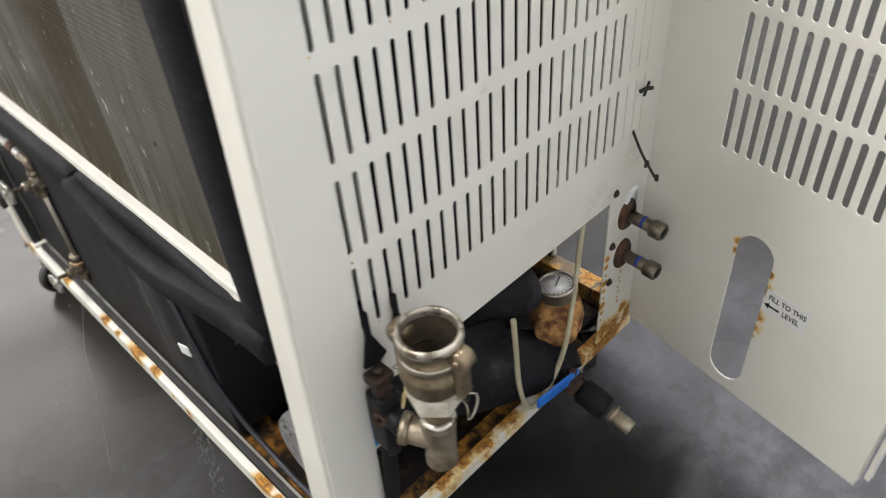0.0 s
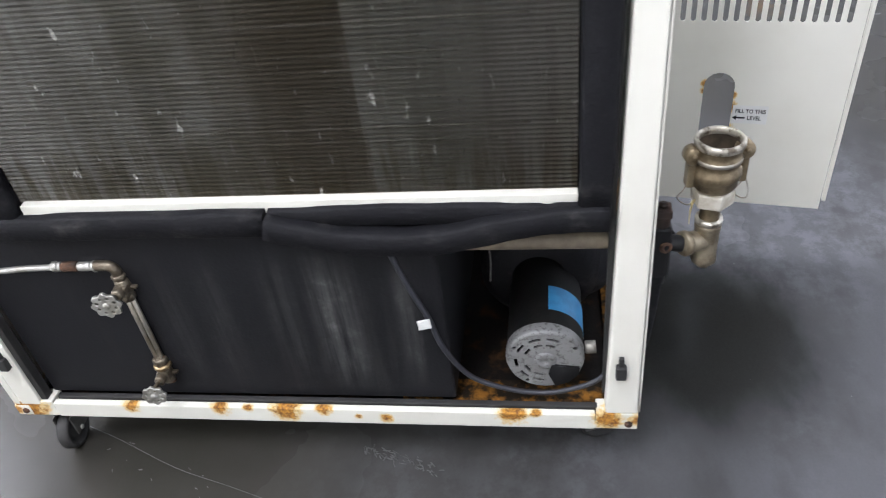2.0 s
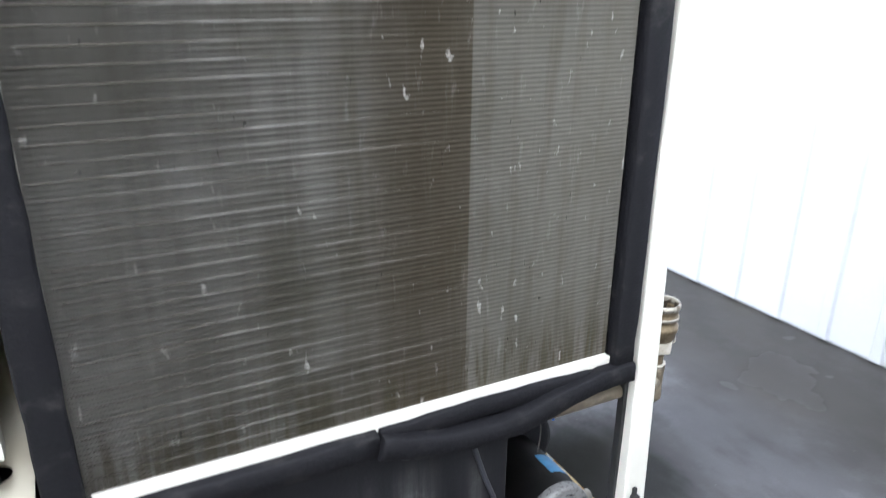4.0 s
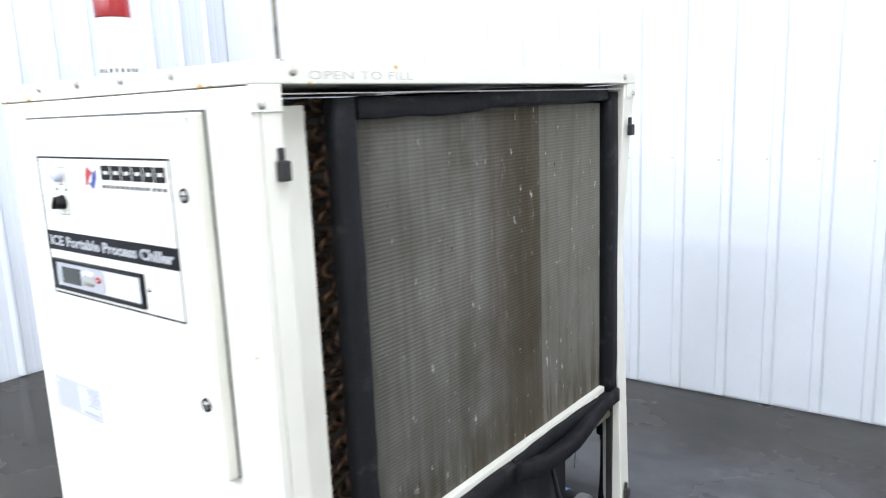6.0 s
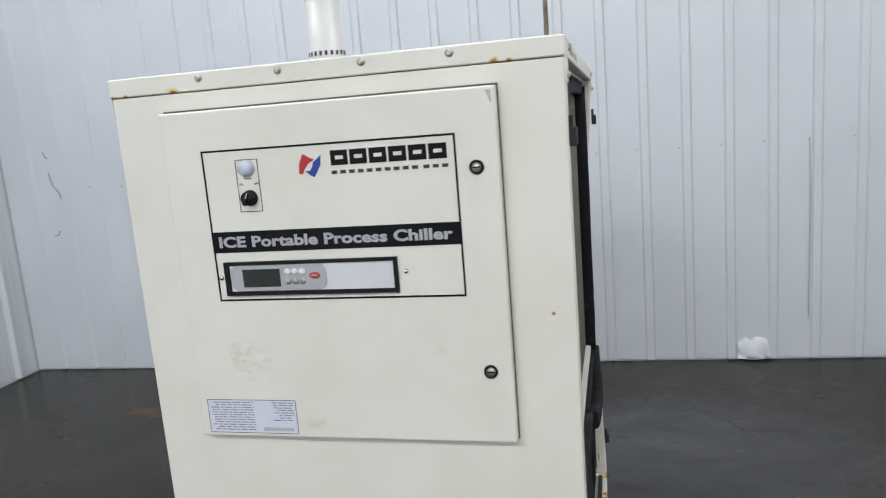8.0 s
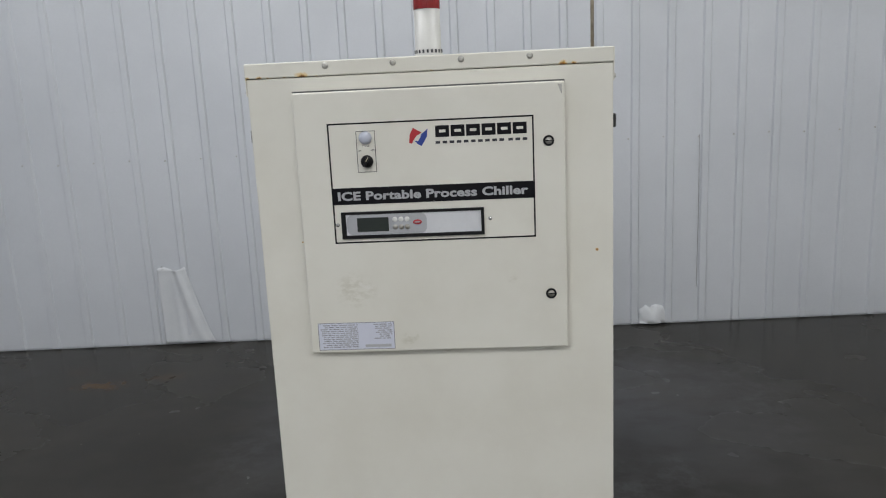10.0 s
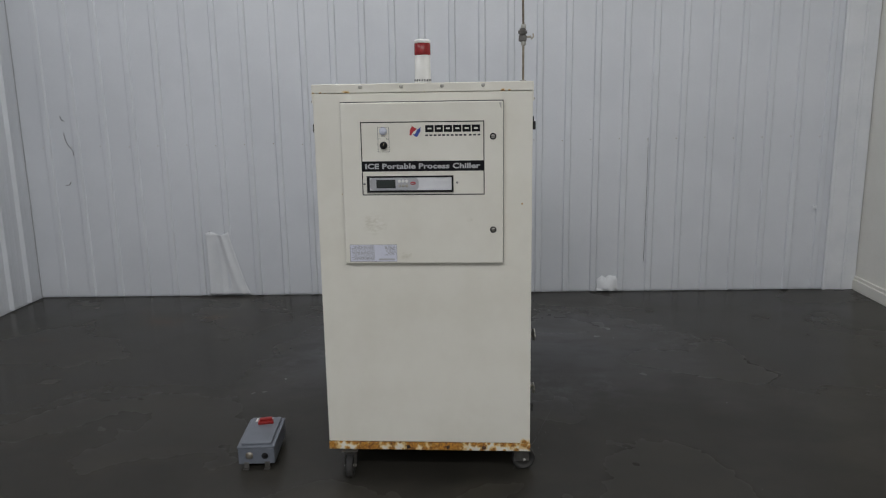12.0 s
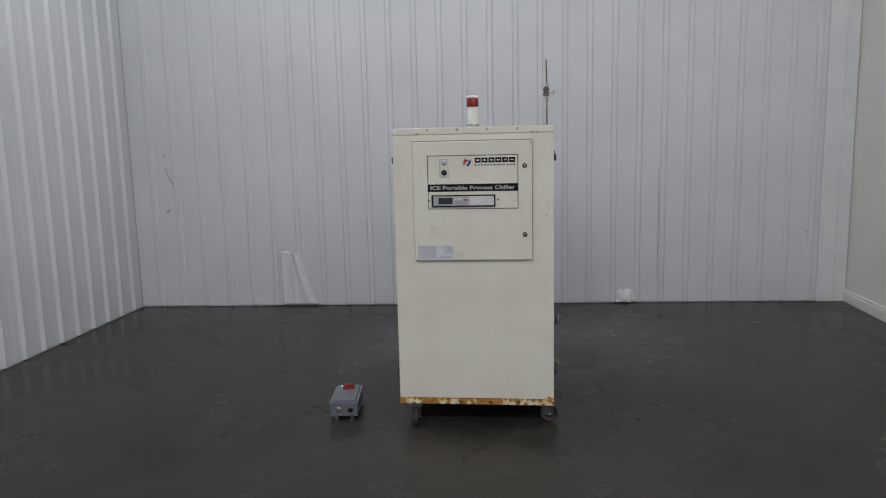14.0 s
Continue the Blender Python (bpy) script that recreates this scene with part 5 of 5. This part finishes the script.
part("elbow", merge(tube([(0.811, 0.354, 0.543), (0.811, 0.378, 0.543), (0.811, 0.389, 0.537), (0.811, 0.392, 0.525), (0.811, 0.392, 0.500)], 0.011, 12), rod((0.811, 0.392, 0.512), (0.811, 0.392, 0.522), 0.015, 6)), M_FIT, line, "stained elbow")
for zc, nm in ((0.490, "up"), (0.245, "down")):
    v = part("stop_valve", merge(rod((0.812, 0.393, zc - 0.026), (0.812, 0.393, zc + 0.020), 0.014, 14), box(0.796, 0.830, 0.379, 0.407, zc - 0.012, zc + 0.010, 0.005), rod((0.826, 0.393, zc), (0.846, 0.393, zc + 0.004), 0.0125, 6), rod((0.846, 0.393, zc + 0.004), (0.877, 0.393, zc + 0.008), 0.005, 10),
                                 box(0.806, 0.816, 0.404, 0.420, zc - 0.004, zc + 0.002, 0.002)), M_FIT, line, "stained brass stop valve")
    part("handwheel", moved(handwheel(0.027 if nm == "up" else 0.024), Matrix.Translation((0.876, 0.393, zc + 0.010 if nm == "up" else zc - 0.004)) @ Matrix.Rotation(radians(8), 4, "Z") @ TURN_X), M_GALV, v, "grey lobed handwheel")
for y in (0.387, 0.399):
    part("riser_tube", rod((0.812, y, 0.275), (0.812, y, 0.470), 0.0052, 12), M_STEEL, line, "thin steel tube")
for z0, z1, r, n in ((0.272, 0.290, 0.0165, 6), (0.262, 0.272, 0.019, 16), (0.458, 0.474, 0.0155, 6)):
    part("union", rod((0.812, 0.393, z0), (0.812, 0.393, z1), r, n), M_BRASS if n == 16 else M_FIT, line)
part("elbow", rod((0.812, 0.393, 0.222), (0.790, 0.393, 0.205), 0.012, 12), M_RUST, line)

# pump and motor
MC = Vector((0.0, 1.206, 0.247))
motor = part("motor", merge(moved(lathe([(0, 0.480), (0.070, 0.480), (0.077, 0.490), (0.0790, 0.51), (0.0790, 0.752), (0.077, 0.760)], 44), Matrix.Translation(MC) @ TURN_X), box(0.56, 0.70, 1.145, 1.267, 0.141, 0.175, 0.006)), M_MOTOR, chiller, "black electric motor")


def arc_slot(r0, r1, a0, a1, n=6):
    return [(r1 * math.cos(radians(a0 + (a1 - a0) * k / n)), r1 * math.sin(radians(a0 + (a1 - a0) * k / n))) for k in range(n + 1)] + [
        (r0 * math.cos(radians(a1 - (a1 - a0) * k / n)), r0 * math.sin(radians(a1 - (a1 - a0) * k / n))) for k in range(n + 1)]


bell_m = Matrix.Translation((0.768, *MC[1:])) @ FACE_SIDE @ Matrix.Diagonal((1.17, 1.17, 1, 1))
holes = [arc_slot(0.048, 0.054, a, a + 24) for a in (62, 98, 134, 176, 212, 244)] + [arc_slot(0.034, 0.0395, a, a + 26) for a in (60, 96, 132, 200, 238)] + [circle(0.060 * math.cos(radians(a)), 0.060 * math.sin(radians(a)), 0.004, 10) for a in (150, 30, 238)]
bell = part("end_bell", moved(merge(plate(circle(0, 0, 0.0655, 40), holes, 0.006), lathe([(0.0685, -0.026), (0.0685, -0.006), (0.0645, 0.004), (0.0645, -0.004)], 44), lathe([(0.020, 0.003), (0.018, 0.006), (0.006, 0.007), (0.005, 0.0045), (0, 0.0045)], 24)), bell_m), M_BELL, motor, "cast end bell with vent slots, paint flaking")
part("cover", moved(plate([(0.012, -0.008), (0.060, -0.014), (0.058, -0.030), (0.040, -0.050), (0.018, -0.060), (0.006, -0.030)], (), 0.006), Matrix.Translation((0.006, 0, 0)) @ bell_m), M_BLACK, motor, "black terminal cover")


def wrapped(x0, x1, a0, a1, r):
    """A thin sheet stuck round the motor's shell between two angles."""
    bm, rows = bmesh.new(), []
    n = max(2, int((a1 - a0) / 5))
    for x, rr in ((x0, r), (x1, r), (x1, r - 0.0006), (x0, r - 0.0006)):
        rows.append([bm.verts.new((x, MC.y + rr * math.cos(radians(a0 + (a1 - a0) * k / n)), MC.z + rr * math.sin(radians(a0 + (a1 - a0) * k / n)))) for k in range(n + 1)])
    for k in range(n):
        for p, q in ((0, 1), (1, 2), (2, 3), (3, 0)):
            bm.faces.new((rows[p][k], rows[p][k + 1], rows[q][k + 1], rows[q][k]))
    bm.faces.new([row[0] for row in rows])
    bm.faces.new([row[n] for row in reversed(rows)])
    bmesh.ops.recalc_face_normals(bm, faces=bm.faces[:])
    return bm


sticker = part("sticker", wrapped(0.630, 0.702, -2, 84, 0.0800), M_STICKER, motor, "blue sticker")
part("edge", wrapped(0.630, 0.702, -9, -2.3, 0.0800), M_WHITE, sticker, "white edge of the sticker")
part("conduit_nut", rod((0.735, 1.288, 0.250), (0.735, 1.310, 0.252), 0.014, 12), M_GALV, motor)
pump = part("pump", merge(moved(lathe([(0, 0.36), (0.080, 0.34), (0.124, 0.355), (0.136, 0.38), (0.138, 0.50), (0.130, 0.545), (0.108, 0.560), (0.06, 0.564)], 40), Matrix.Translation(MC + Vector((0, -0.012, 0.044))) @ TURN_X), box(0.38, 0.46, 1.14, 1.27, 0.141, 0.20, 0.005)), M_FOAM, chiller, "black insulated pump")
part("insulated_pipe", tube([(0.44, 1.23, 0.32), (0.42, 1.275, 0.40), (0.39, 1.318, 0.425), (0.36, 1.330, 0.42), (0.325, 1.338, 0.412)], 0.044, 16), M_FOAM, chiller, "pipe in black foam sleeve")
part("insulated_pipe", tube([(0.46, 1.25, 0.27), (0.45, 1.285, 0.255), (0.40, 1.325, 0.246), (0.34, 1.362, 0.238), (0.295, 1.392, 0.224), (0.300, 1.425, 0.214)], 0.052, 18, radii=[0.095, 0.090, 0.074, 0.064, 0.046, 0.034]), M_FOAM, chiller, "pipe in black foam sleeve")
part("rusted_tee", moved(merge(lathe([(0, -0.045), (0.032, -0.045), (0.040, -0.030), (0.042, 0.0), (0.036, 0.028), (0.018, 0.040), (0.016, 0.062), (0, 0.062)], 20), rod((-0.06, 0, -0.004), (0.05, 0, -0.004), 0.032, 16)), Matrix.Translation((0.255, 1.360, 0.312)) @ Matrix.Rotation(radians(35), 4, "Z") @ Matrix.Diagonal((1.3, 1.25, 1, 1))), M_ORANGE_RUST, chiller, "orange rusted pipe tee")
gm = Matrix.Translation((0.281, 1.375, 0.402)) @ Matrix.Rotation(radians(4), 4, "Y") @ Matrix.Rotation(radians(6), 4, "X") @ Matrix.Scale(0.86, 4)
gauge = part("pressure_gauge", moved(lathe([(0, -0.022), (0.035, -0.022), (0.0385, -0.018), (0.0385, 0.006), (0.0415, 0.007), (0.0415, 0.013), (0.0365, 0.014), (0.0355, 0.009), (0, 0.009)], 36), gm), M_STEEL, chiller, "round pressure gauge with steel rim")
part("dial", moved(lathe([(0, 0.0098), (0.0352, 0.0098), (0.0352, 0.0092)], 36), gm), M_DIAL, gauge, "white dial")
marks = [moved(box(0.026, 0.032, -0.0006, 0.0006, 0.0099, 0.0102), gm @ Matrix.Rotation(radians(a), 4, "Z")) for a in range(-45, 226, 18)]
part("graduations", merge(*marks), M_INK, gauge)
part("pointer", moved(box(-0.008, 0.027, -0.0010, 0.0010, 0.0104, 0.0110), gm @ Matrix.Rotation(radians(200), 4, "Z")), M_INK, gauge)
part("sight_hose", tube([(0.425, 1.392, 0.44), (0.425, 1.398, 0.37), (0.420, 1.402, 0.27), (0.404, 1.408, 0.200), (0.378, 1.412, 0.188), (0.350, 1.418, 0.218), (0.316, 1.424, 0.300), (0.274, 1.408, 0.390), (0.238, 1.390, 0.480), (0.215, 1.380, 0.540), (0.205, 1.375, 0.60)], 0.0052, 10), M_TUBE, chiller, "yellowed plastic sight hose")

# drain valve with its blue lever
drain = part("drain_valve", merge(rod((0.308, 1.415, 0.216), (0.306, 1.462, 0.205), 0.020, 8), box(0.288, 0.326, 1.425, 1.455, 0.192, 0.232, 0.006), rod((0.307, 1.441, 0.225), (0.307, 1.441, 0.246), 0.008, 10)), M_RUST, chiller, "rusted drain valve")
part("lever", moved(box(-0.004, 0.110, -0.0125, 0.0125, -0.003, 0.004, 0.003), aim((0.300, 1.446, 0.232), (0.420, 1.437, 0.236)) @ Matrix.Rotation(radians(-90), 4, "Y")), M_HANDLE, drain, "blue vinyl lever")
part("lever_end", moved(box(-0.016, 0.012, -0.009, 0.009, -0.002, 0.0028, 0.001), aim((0.300, 1.446, 0.232), (0.420, 1.437, 0.236)) @ Matrix.Rotation(radians(-90), 4, "Y")), M_STEEL, drain)
part("foam_sleeve", rod((0.306, 1.462, 0.205), (0.302, 1.520, 0.187), 0.026, 18), M_FOAM, drain, "black foam sleeve")
part("nipple", merge(rod((0.301, 1.526, 0.186), (0.298, 1.574, 0.171), 0.0150, 14), rod((0.3005, 1.530, 0.185), (0.300, 1.538, 0.182), 0.019, 8)), M_TEE, drain, "stained brass nipple")

# fill connection: cam coupling on a brass tee
CA = Matrix.Translation((0.708, 1.502, -0.009)) @ Matrix.Diagonal((0.89, 0.89, 1, 1))
coupler = part("cam_coupling", moved(lathe([(0.0440, 0.7155), (0.0425, 0.712), (0.0420, 0.700), (0.0445, 0.697), (0.0445, 0.690), (0.0420, 0.686), (0.0420, 0.678), (0.0470, 0.672), (0.0475, 0.664), (0.0460, 0.658), (0.0430, 0.654), (0.0420, 0.640), (0.0350, 0.632), (0.0300, 0.630)], 40), CA), M_TAN, chiller, "tarnished brass cam coupling")
part("band", moved(lathe([(0.0442, 0.6975), (0.0456, 0.6965), (0.0456, 0.6905), (0.0442, 0.6895)], 40), CA), M_STEEL, coupler, "pale worn band")
part("rim", moved(lathe([(0.0385, 0.7160), (0.0388, 0.7275), (0.0405, 0.7290), (0.0440, 0.7290), (0.0465, 0.7265), (0.0470, 0.7190), (0.0445, 0.7152)], 40), CA), M_RIM, coupler, "worn blotched rim")
part("bore", moved(lathe([(0.0386, 0.7165), (0.0386, 0.676), (0.0355, 0.672), (0.0345, 0.652), (0.030, 0.650), (0, 0.650)], 40), CA), M_BORE, coupler, "stained dark bore")
part("seal", moved(lathe([(0.0352, 0.668), (0.0385, 0.668), (0.0385, 0.675), (0.0352, 0.675)], 30), CA), M_RUBBER, coupler)
for s in (100, 280):
    arm = CA @ Matrix.Rotation(radians(s), 4, "Z")
    part("cam_arm", moved(merge(rod((0.050, -0.013, 0.702), (0.050, 0.013, 0.702), 0.0165, 18), box(0.0425, 0.058, -0.0115, 0.0115, 0.640, 0.702, 0.005, 3), rod((0.050, -0.017, 0.704), (0.050, 0.017, 0.704), 0.005, 10)), arm), M_TAN, coupler, "brown brass cam ear")
    part("pull_ring", moved(tube([(0.055 + 0.014 * math.sin(a), 0.010 * math.sin(2 * a), 0.622 + 0.020 * math.cos(a)) for a in [2 * math.pi * k / 10 for k in range(11)]], 0.0014, 6, 2), arm), M_STEEL, coupler, "wire pull ring")
part("hexagon", moved(lathe([(0.030, 0.632), (0.040, 0.630), (0.0415, 0.626), (0.0415, 0.606), (0.040, 0.602), (0.022, 0.601)], 6, False), CA @ Matrix.Rotation(radians(12), 4, "Z")), M_TAPE, coupler, "hexagon wrapped in ragged white tape")
part("nipple", moved(lathe([(0.0195, 0.605), (0.0195, 0.545)], 24), CA), M_TAN, coupler)
part("collar", moved(lathe([(0.0235, 0.556), (0.0265, 0.557), (0.0275, 0.562), (0.0265, 0.567), (0.0205, 0.568)], 28), CA), M_RIM, coupler, "bright collar")
tee = part("brass_tee", moved(merge(lathe([(0.0205, 0.560), (0.0250, 0.559), (0.0262, 0.552), (0.0262, 0.546), (0.0250, 0.543), (0.0240, 0.485), (0.0255, 0.482), (0.0255, 0.470), (0.019, 0.464), (0.014, 0.457), (0, 0.457)], 28)), CA), M_TEE, chiller, "dull stained pipe tee")
part("branch", merge(rod((0.708, 1.502, 0.508), (0.731, 1.462, 0.516), 0.0195, 20), rod((0.7285, 1.466, 0.5155), (0.735, 1.455, 0.517), 0.0235, 20)), M_TEE, tee)
vb = part("fill_valve", merge(box(0.712, 0.748, 1.398, 1.436, 0.446, 0.560, 0.009, 3), rod((0.733, 1.458, 0.517), (0.731, 1.418, 0.520), 0.0155, 14), rod((0.731, 1.419, 0.452), (0.731, 1.419, 0.425), 0.013, 12)), M_BLACK, chiller, "black fill valve")
part("ring", moved(lathe([(0.005, 0.002), (0.011, 0.003), (0.012, 0.0), (0.012, -0.003)], 18), aim((0.7480, 1.426, 0.520), (0.788, 1.440, 0.522))), M_RUST, vb, "red-brown ring")
part("bonnet", merge(rod((0.731, 1.418, 0.556), (0.731, 1.418, 0.588), 0.014, 10), box(0.715, 0.748, 1.404, 1.432, 0.582, 0.598, 0.003), rod((0.731, 1.418, 0.598), (0.731, 1.418, 0.606), 0.008, 10)), M_DARK_RUST, vb, "rusted bonnet")
def torn(points, y, thick):
    """A torn flap of foam hanging flat against the panel."""
    return moved(plate([(-x, z) for x, z in points], (), thick), Matrix.Translation((0, y, 0)) @ FACE_BACK)


part("foam_scrap", torn([(0.7255, 0.690), (0.7205, 0.690), (0.7200, 0.650), (0.700, 0.602), (0.712, 0.592), (0.738, 0.596), (0.7275, 0.645)], 1.399, 0.006), M_FOAM, chiller, "torn black foam")
part("foam_scrap", torn([(0.6755, 0.685), (0.6700, 0.685), (0.6690, 0.650), (0.658, 0.615), (0.672, 0.598), (0.684, 0.620), (0.6765, 0.648)], 1.398, 0.005), M_FOAM, chiller, "torn black foam")
part("hose", tube([(0.733, 1.420, 0.51), (0.735, 1.415, 0.42), (0.737, 1.405, 0.30), (0.735, 1.385, 0.19), (0.730, 1.345, 0.16)], 0.012, 12), M_FOAM, chiller, "black foam-sleeved hose")
def ribbon(points, w0, w1, thick=0.0012):
    """A thin tape hanging along a soft line, tapering and turning a little."""
    line_pts, bm = smooth_line(points, 5), bmesh.new()
    n = len(line_pts)
    rows = []
    for i, p in enumerate(line_pts):
        w = (w0 + (w1 - w0) * i / (n - 1)) * (0.85 + 0.15 * math.sin(i * 1.7))
        side = Vector((math.cos(2.2 + 0.9 * i / n), math.sin(2.2 + 0.9 * i / n), 0.15)) * w / 2
        face = Vector((-side.y, side.x, 0)).normalized() * thick / 2
        rows.append([bm.verts.new(p + side + face), bm.verts.new(p - side + face), bm.verts.new(p - side - face), bm.verts.new(p + side - face)])
    for a, b in zip(rows, rows[1:]):
        for k in range(4):
            bm.faces.new((a[k], a[(k + 1) % 4], b[(k + 1) % 4], b[k]))
    bm.faces.new(rows[0])
    bm.faces.new(rows[-1])
    bmesh.ops.recalc_face_normals(bm, faces=bm.faces[:])
    return bm


part("tape_end", ribbon([(0.722, 1.468, 0.604), (0.728, 1.464, 0.585), (0.733, 1.463, 0.562)], 0.010, 0.004), M_STRAW, coupler, "yellowed end of thread tape")
part("loose_wire", tube([(0.66, 1.50, 0.60), (0.652, 1.51, 0.575), (0.662, 1.515, 0.555), (0.672, 1.52, 0.575), (0.664, 1.525, 0.595), (0.655, 1.515, 0.56)], 0.0013, 6, 6), M_RUBBER, chiller)

# two unions on the rear post
for z, mt in ((0.470, M_FIT), (0.372, M_FIT)):
    u = part("union_fitting", merge(rod((0.092, 1.400, z), (0.095, 1.452, z - 0.001), 0.0125, 14), rod((0.0950, 1.448, z - 0.001), (0.096, 1.476, z - 0.002), 0.0175, 8)), mt, chiller, "stained steel union")
    part("bore", rod((0.096, 1.4755, z - 0.002), (0.096, 1.4768, z - 0.002), 0.011, 14), M_BLACK, u)
    part("flange", moved(lathe([(0, 0.007), (0.024, 0.007), (0.027, 0.004), (0.028, 0.0)], 20), Matrix.Translation((0.092, 1.3915, z)) @ Matrix.Rotation(radians(-90), 4, "X") @ Matrix.Diagonal((1, 1.25, 1, 1))), M_RUST, u, "rusty oval flange")
    part("marking", rod((0.0935, 1.428, z), (0.0937, 1.436, z), 0.0130, 14), M_BLUE, u, "blue paint mark")
part("washer", moved(lathe([(0.013, 0.004), (0.024, 0.005), (0.026, 0.002), (0.026, 0.0)], 20), Matrix.Translation((0.078, 1.392, 0.502)) @ Matrix.Rotation(radians(-90), 4, "X")), M_WHITE, chiller, "white plastic washer")
for x, z in ((0.132, 0.415), (0.130, 0.320), (0.045, 0.56), (0.140, 0.545)):
    shared("bolt", bolt_me, chiller, pose(x, 1.392, z, -90))
part("wire_stay", merge(tube([(0.106, 1.392, 0.660), (0.113, 1.420, 0.626), (0.116, 1.452, 0.592)], 0.0024, 8, 4), tube([(0.108, 1.450, 0.592), (0.118, 1.456, 0.590)], 0.0036, 8, 2)), M_RUBBER, chiller, "short black wire")
part("wire_stay", merge(tube([(0.105, 1.396, 0.735), (0.094, 1.402, 0.738), (0.082, 1.406, 0.736)], 0.0035, 8, 4), tube([(0.096, 1.40, 0.725), (0.094, 1.402, 0.738), (0.090, 1.403, 0.75)], 0.0025, 8, 4)), M_RUBBER, chiller)

# motor lead with its white tag
part("motor_lead", tube([(0.800, 0.925, 0.605), (0.808, 0.940, 0.55), (0.811, 0.962, 0.48), (0.813, 0.988, 0.41), (0.810, 1.010, 0.32), (0.800, 1.055, 0.230), (0.795, 1.125, 0.188), (0.795, 1.20, 0.176), (0.797, 1.26, 0.192), (0.800, 1.312, 0.225), (0.79, 1.345, 0.27)], 0.0055, 12), M_CABLE, chiller, "grey motor cable")
part("cable_tag", moved(box(-0.0015, 0.0015, -0.0125, 0.0125, -0.0115, 0.0115, 0.001), pose(0.829, 0.983, 0.405, 4, 0, 12)), M_WHITE, chiller, "white paper tag")
part("drip_tube", tube([(0.785, 1.112, 0.560), (0.786, 1.114, 0.52), (0.785, 1.110, 0.475)], 0.0015, 8, 4), M_ZINC, chiller)

# casters
def caster(x, y, turn):
    m = Matrix.Translation((x, y, 0)) @ Matrix.Rotation(radians(turn), 4, "Z")
    c = part("caster", moved(merge(box(-0.034, 0.034, -0.038, 0.038, 0.113, 0.118, 0.002), rod((0, 0, 0.100), (0, 0, 0.113), 0.022, 16)), m), M_ZINC, chiller, "swivel caster")
    part("fork", moved(merge(box(-0.0215, -0.0185, -0.018, 0.046, 0.044, 0.102, 0.002), box(0.0185, 0.0215, -0.018, 0.046, 0.044, 0.102, 0.002), box(-0.0215, 0.0215, -0.018, 0.024, 0.097, 0.102, 0.001)), m), M_ZINC, c, "zinc-plated fork")
    w = part("wheel", moved(lathe([(0.0, -0.012), (0.020, -0.012), (0.024, -0.009), (0.036, -0.010), (0.038, -0.014), (0.046, -0.014), (0.0495, -0.009), (0.0495, 0.009), (0.046, 0.014), (0.038, 0.014), (0.036, 0.010), (0.024, 0.009), (0.020, 0.012), (0, 0.012)], 32), m @ Matrix.Translation((0, 0.026, 0.0497)) @ TURN_X), M_RUBBER, c, "black rubber wheel")
    part("axle", moved(rod((-0.025, 0.026, 0.0497), (0.025, 0.026, 0.0497), 0.006, 8), m), M_GALV, w)


caster(0.086, 0.021, 182)
caster(0.792, 0.084, -84)
caster(0.765, 1.300, 20)
caster(0.075, 1.310, -40)

# ---- the switch box on the floor ----
sb = thing("switch_box", (-0.350, 0.19, 0.0), "grey steel safety switch box with red handle, lying on the concrete", "switch box")
SB = Matrix.Translation((-0.350, 0.190, 0)) @ Matrix.Rotation(radians(6), 4, "Z")
part("body", moved(box(-0.078, 0.078, -0.142, 0.142, 0.020, 0.092, 0.004), SB), M_BOXGREY, sb)
lid = part("lid", moved(merge(box(-0.081, 0.081, -0.146, 0.145, 0.0925, 0.103, 0.004), box(-0.066, 0.066, -0.132, 0.134, 0.103, 0.113, 0.005)), SB), M_BOXGREY, sb)
part("handle", moved(merge(box(-0.034, 0.036, -0.016, 0.016, 0.113, 0.126, 0.004), box(-0.026, 0.030, -0.009, 0.009, 0.126, 0.140, 0.004)), SB @ Matrix.Translation((0.004, 0.068, 0)) @ Matrix.Rotation(radians(9), 4, "Z")), M_REDPLASTIC, sb, "red switch handle")
part("warning_label", moved(box(-0.046, 0.030, 0.088, 0.124, 0.1131, 0.1136), SB), M_WHITE, sb, "white printed label")
part("print_bar", moved(merge(box(-0.038, 0.0, 0.112, 0.117, 0.1137, 0.1140), box(-0.038, 0.022, 0.103, 0.107, 0.1137, 0.1140)), SB), M_CABLE, sb)
for x in (-0.045, 0.045):
    for y in (-0.150, 0.150):
        part("foot", moved(merge(box(x - 0.013, x + 0.013, y - 0.011, y + 0.011, 0.0005, 0.004, 0.001), box(x - 0.011, x + 0.011, y - 0.002 + (0.008 if y < 0 else -0.012), y + 0.004 + (0.008 if y < 0 else -0.012), 0.002, 0.030, 0.001)), SB), M_ZINC, sb, "zinc mounting foot")
part("hole_plug", moved(lathe([(0, 0.005), (0.012, 0.005), (0.0155, 0.003), (0.0165, 0)], 22), SB @ Matrix.Translation((-0.030, -0.1422, 0.060)) @ FACE_FRONT), M_STEEL, sb, "steel hole plug")
part("knockout", moved(lathe([(0, 0.0004), (0.0145, 0.0004), (0.0145, 0.0)], 22), SB @ Matrix.Translation((0.036, -0.1422, 0.056)) @ FACE_FRONT), M_BLACK, sb, "open knockout")
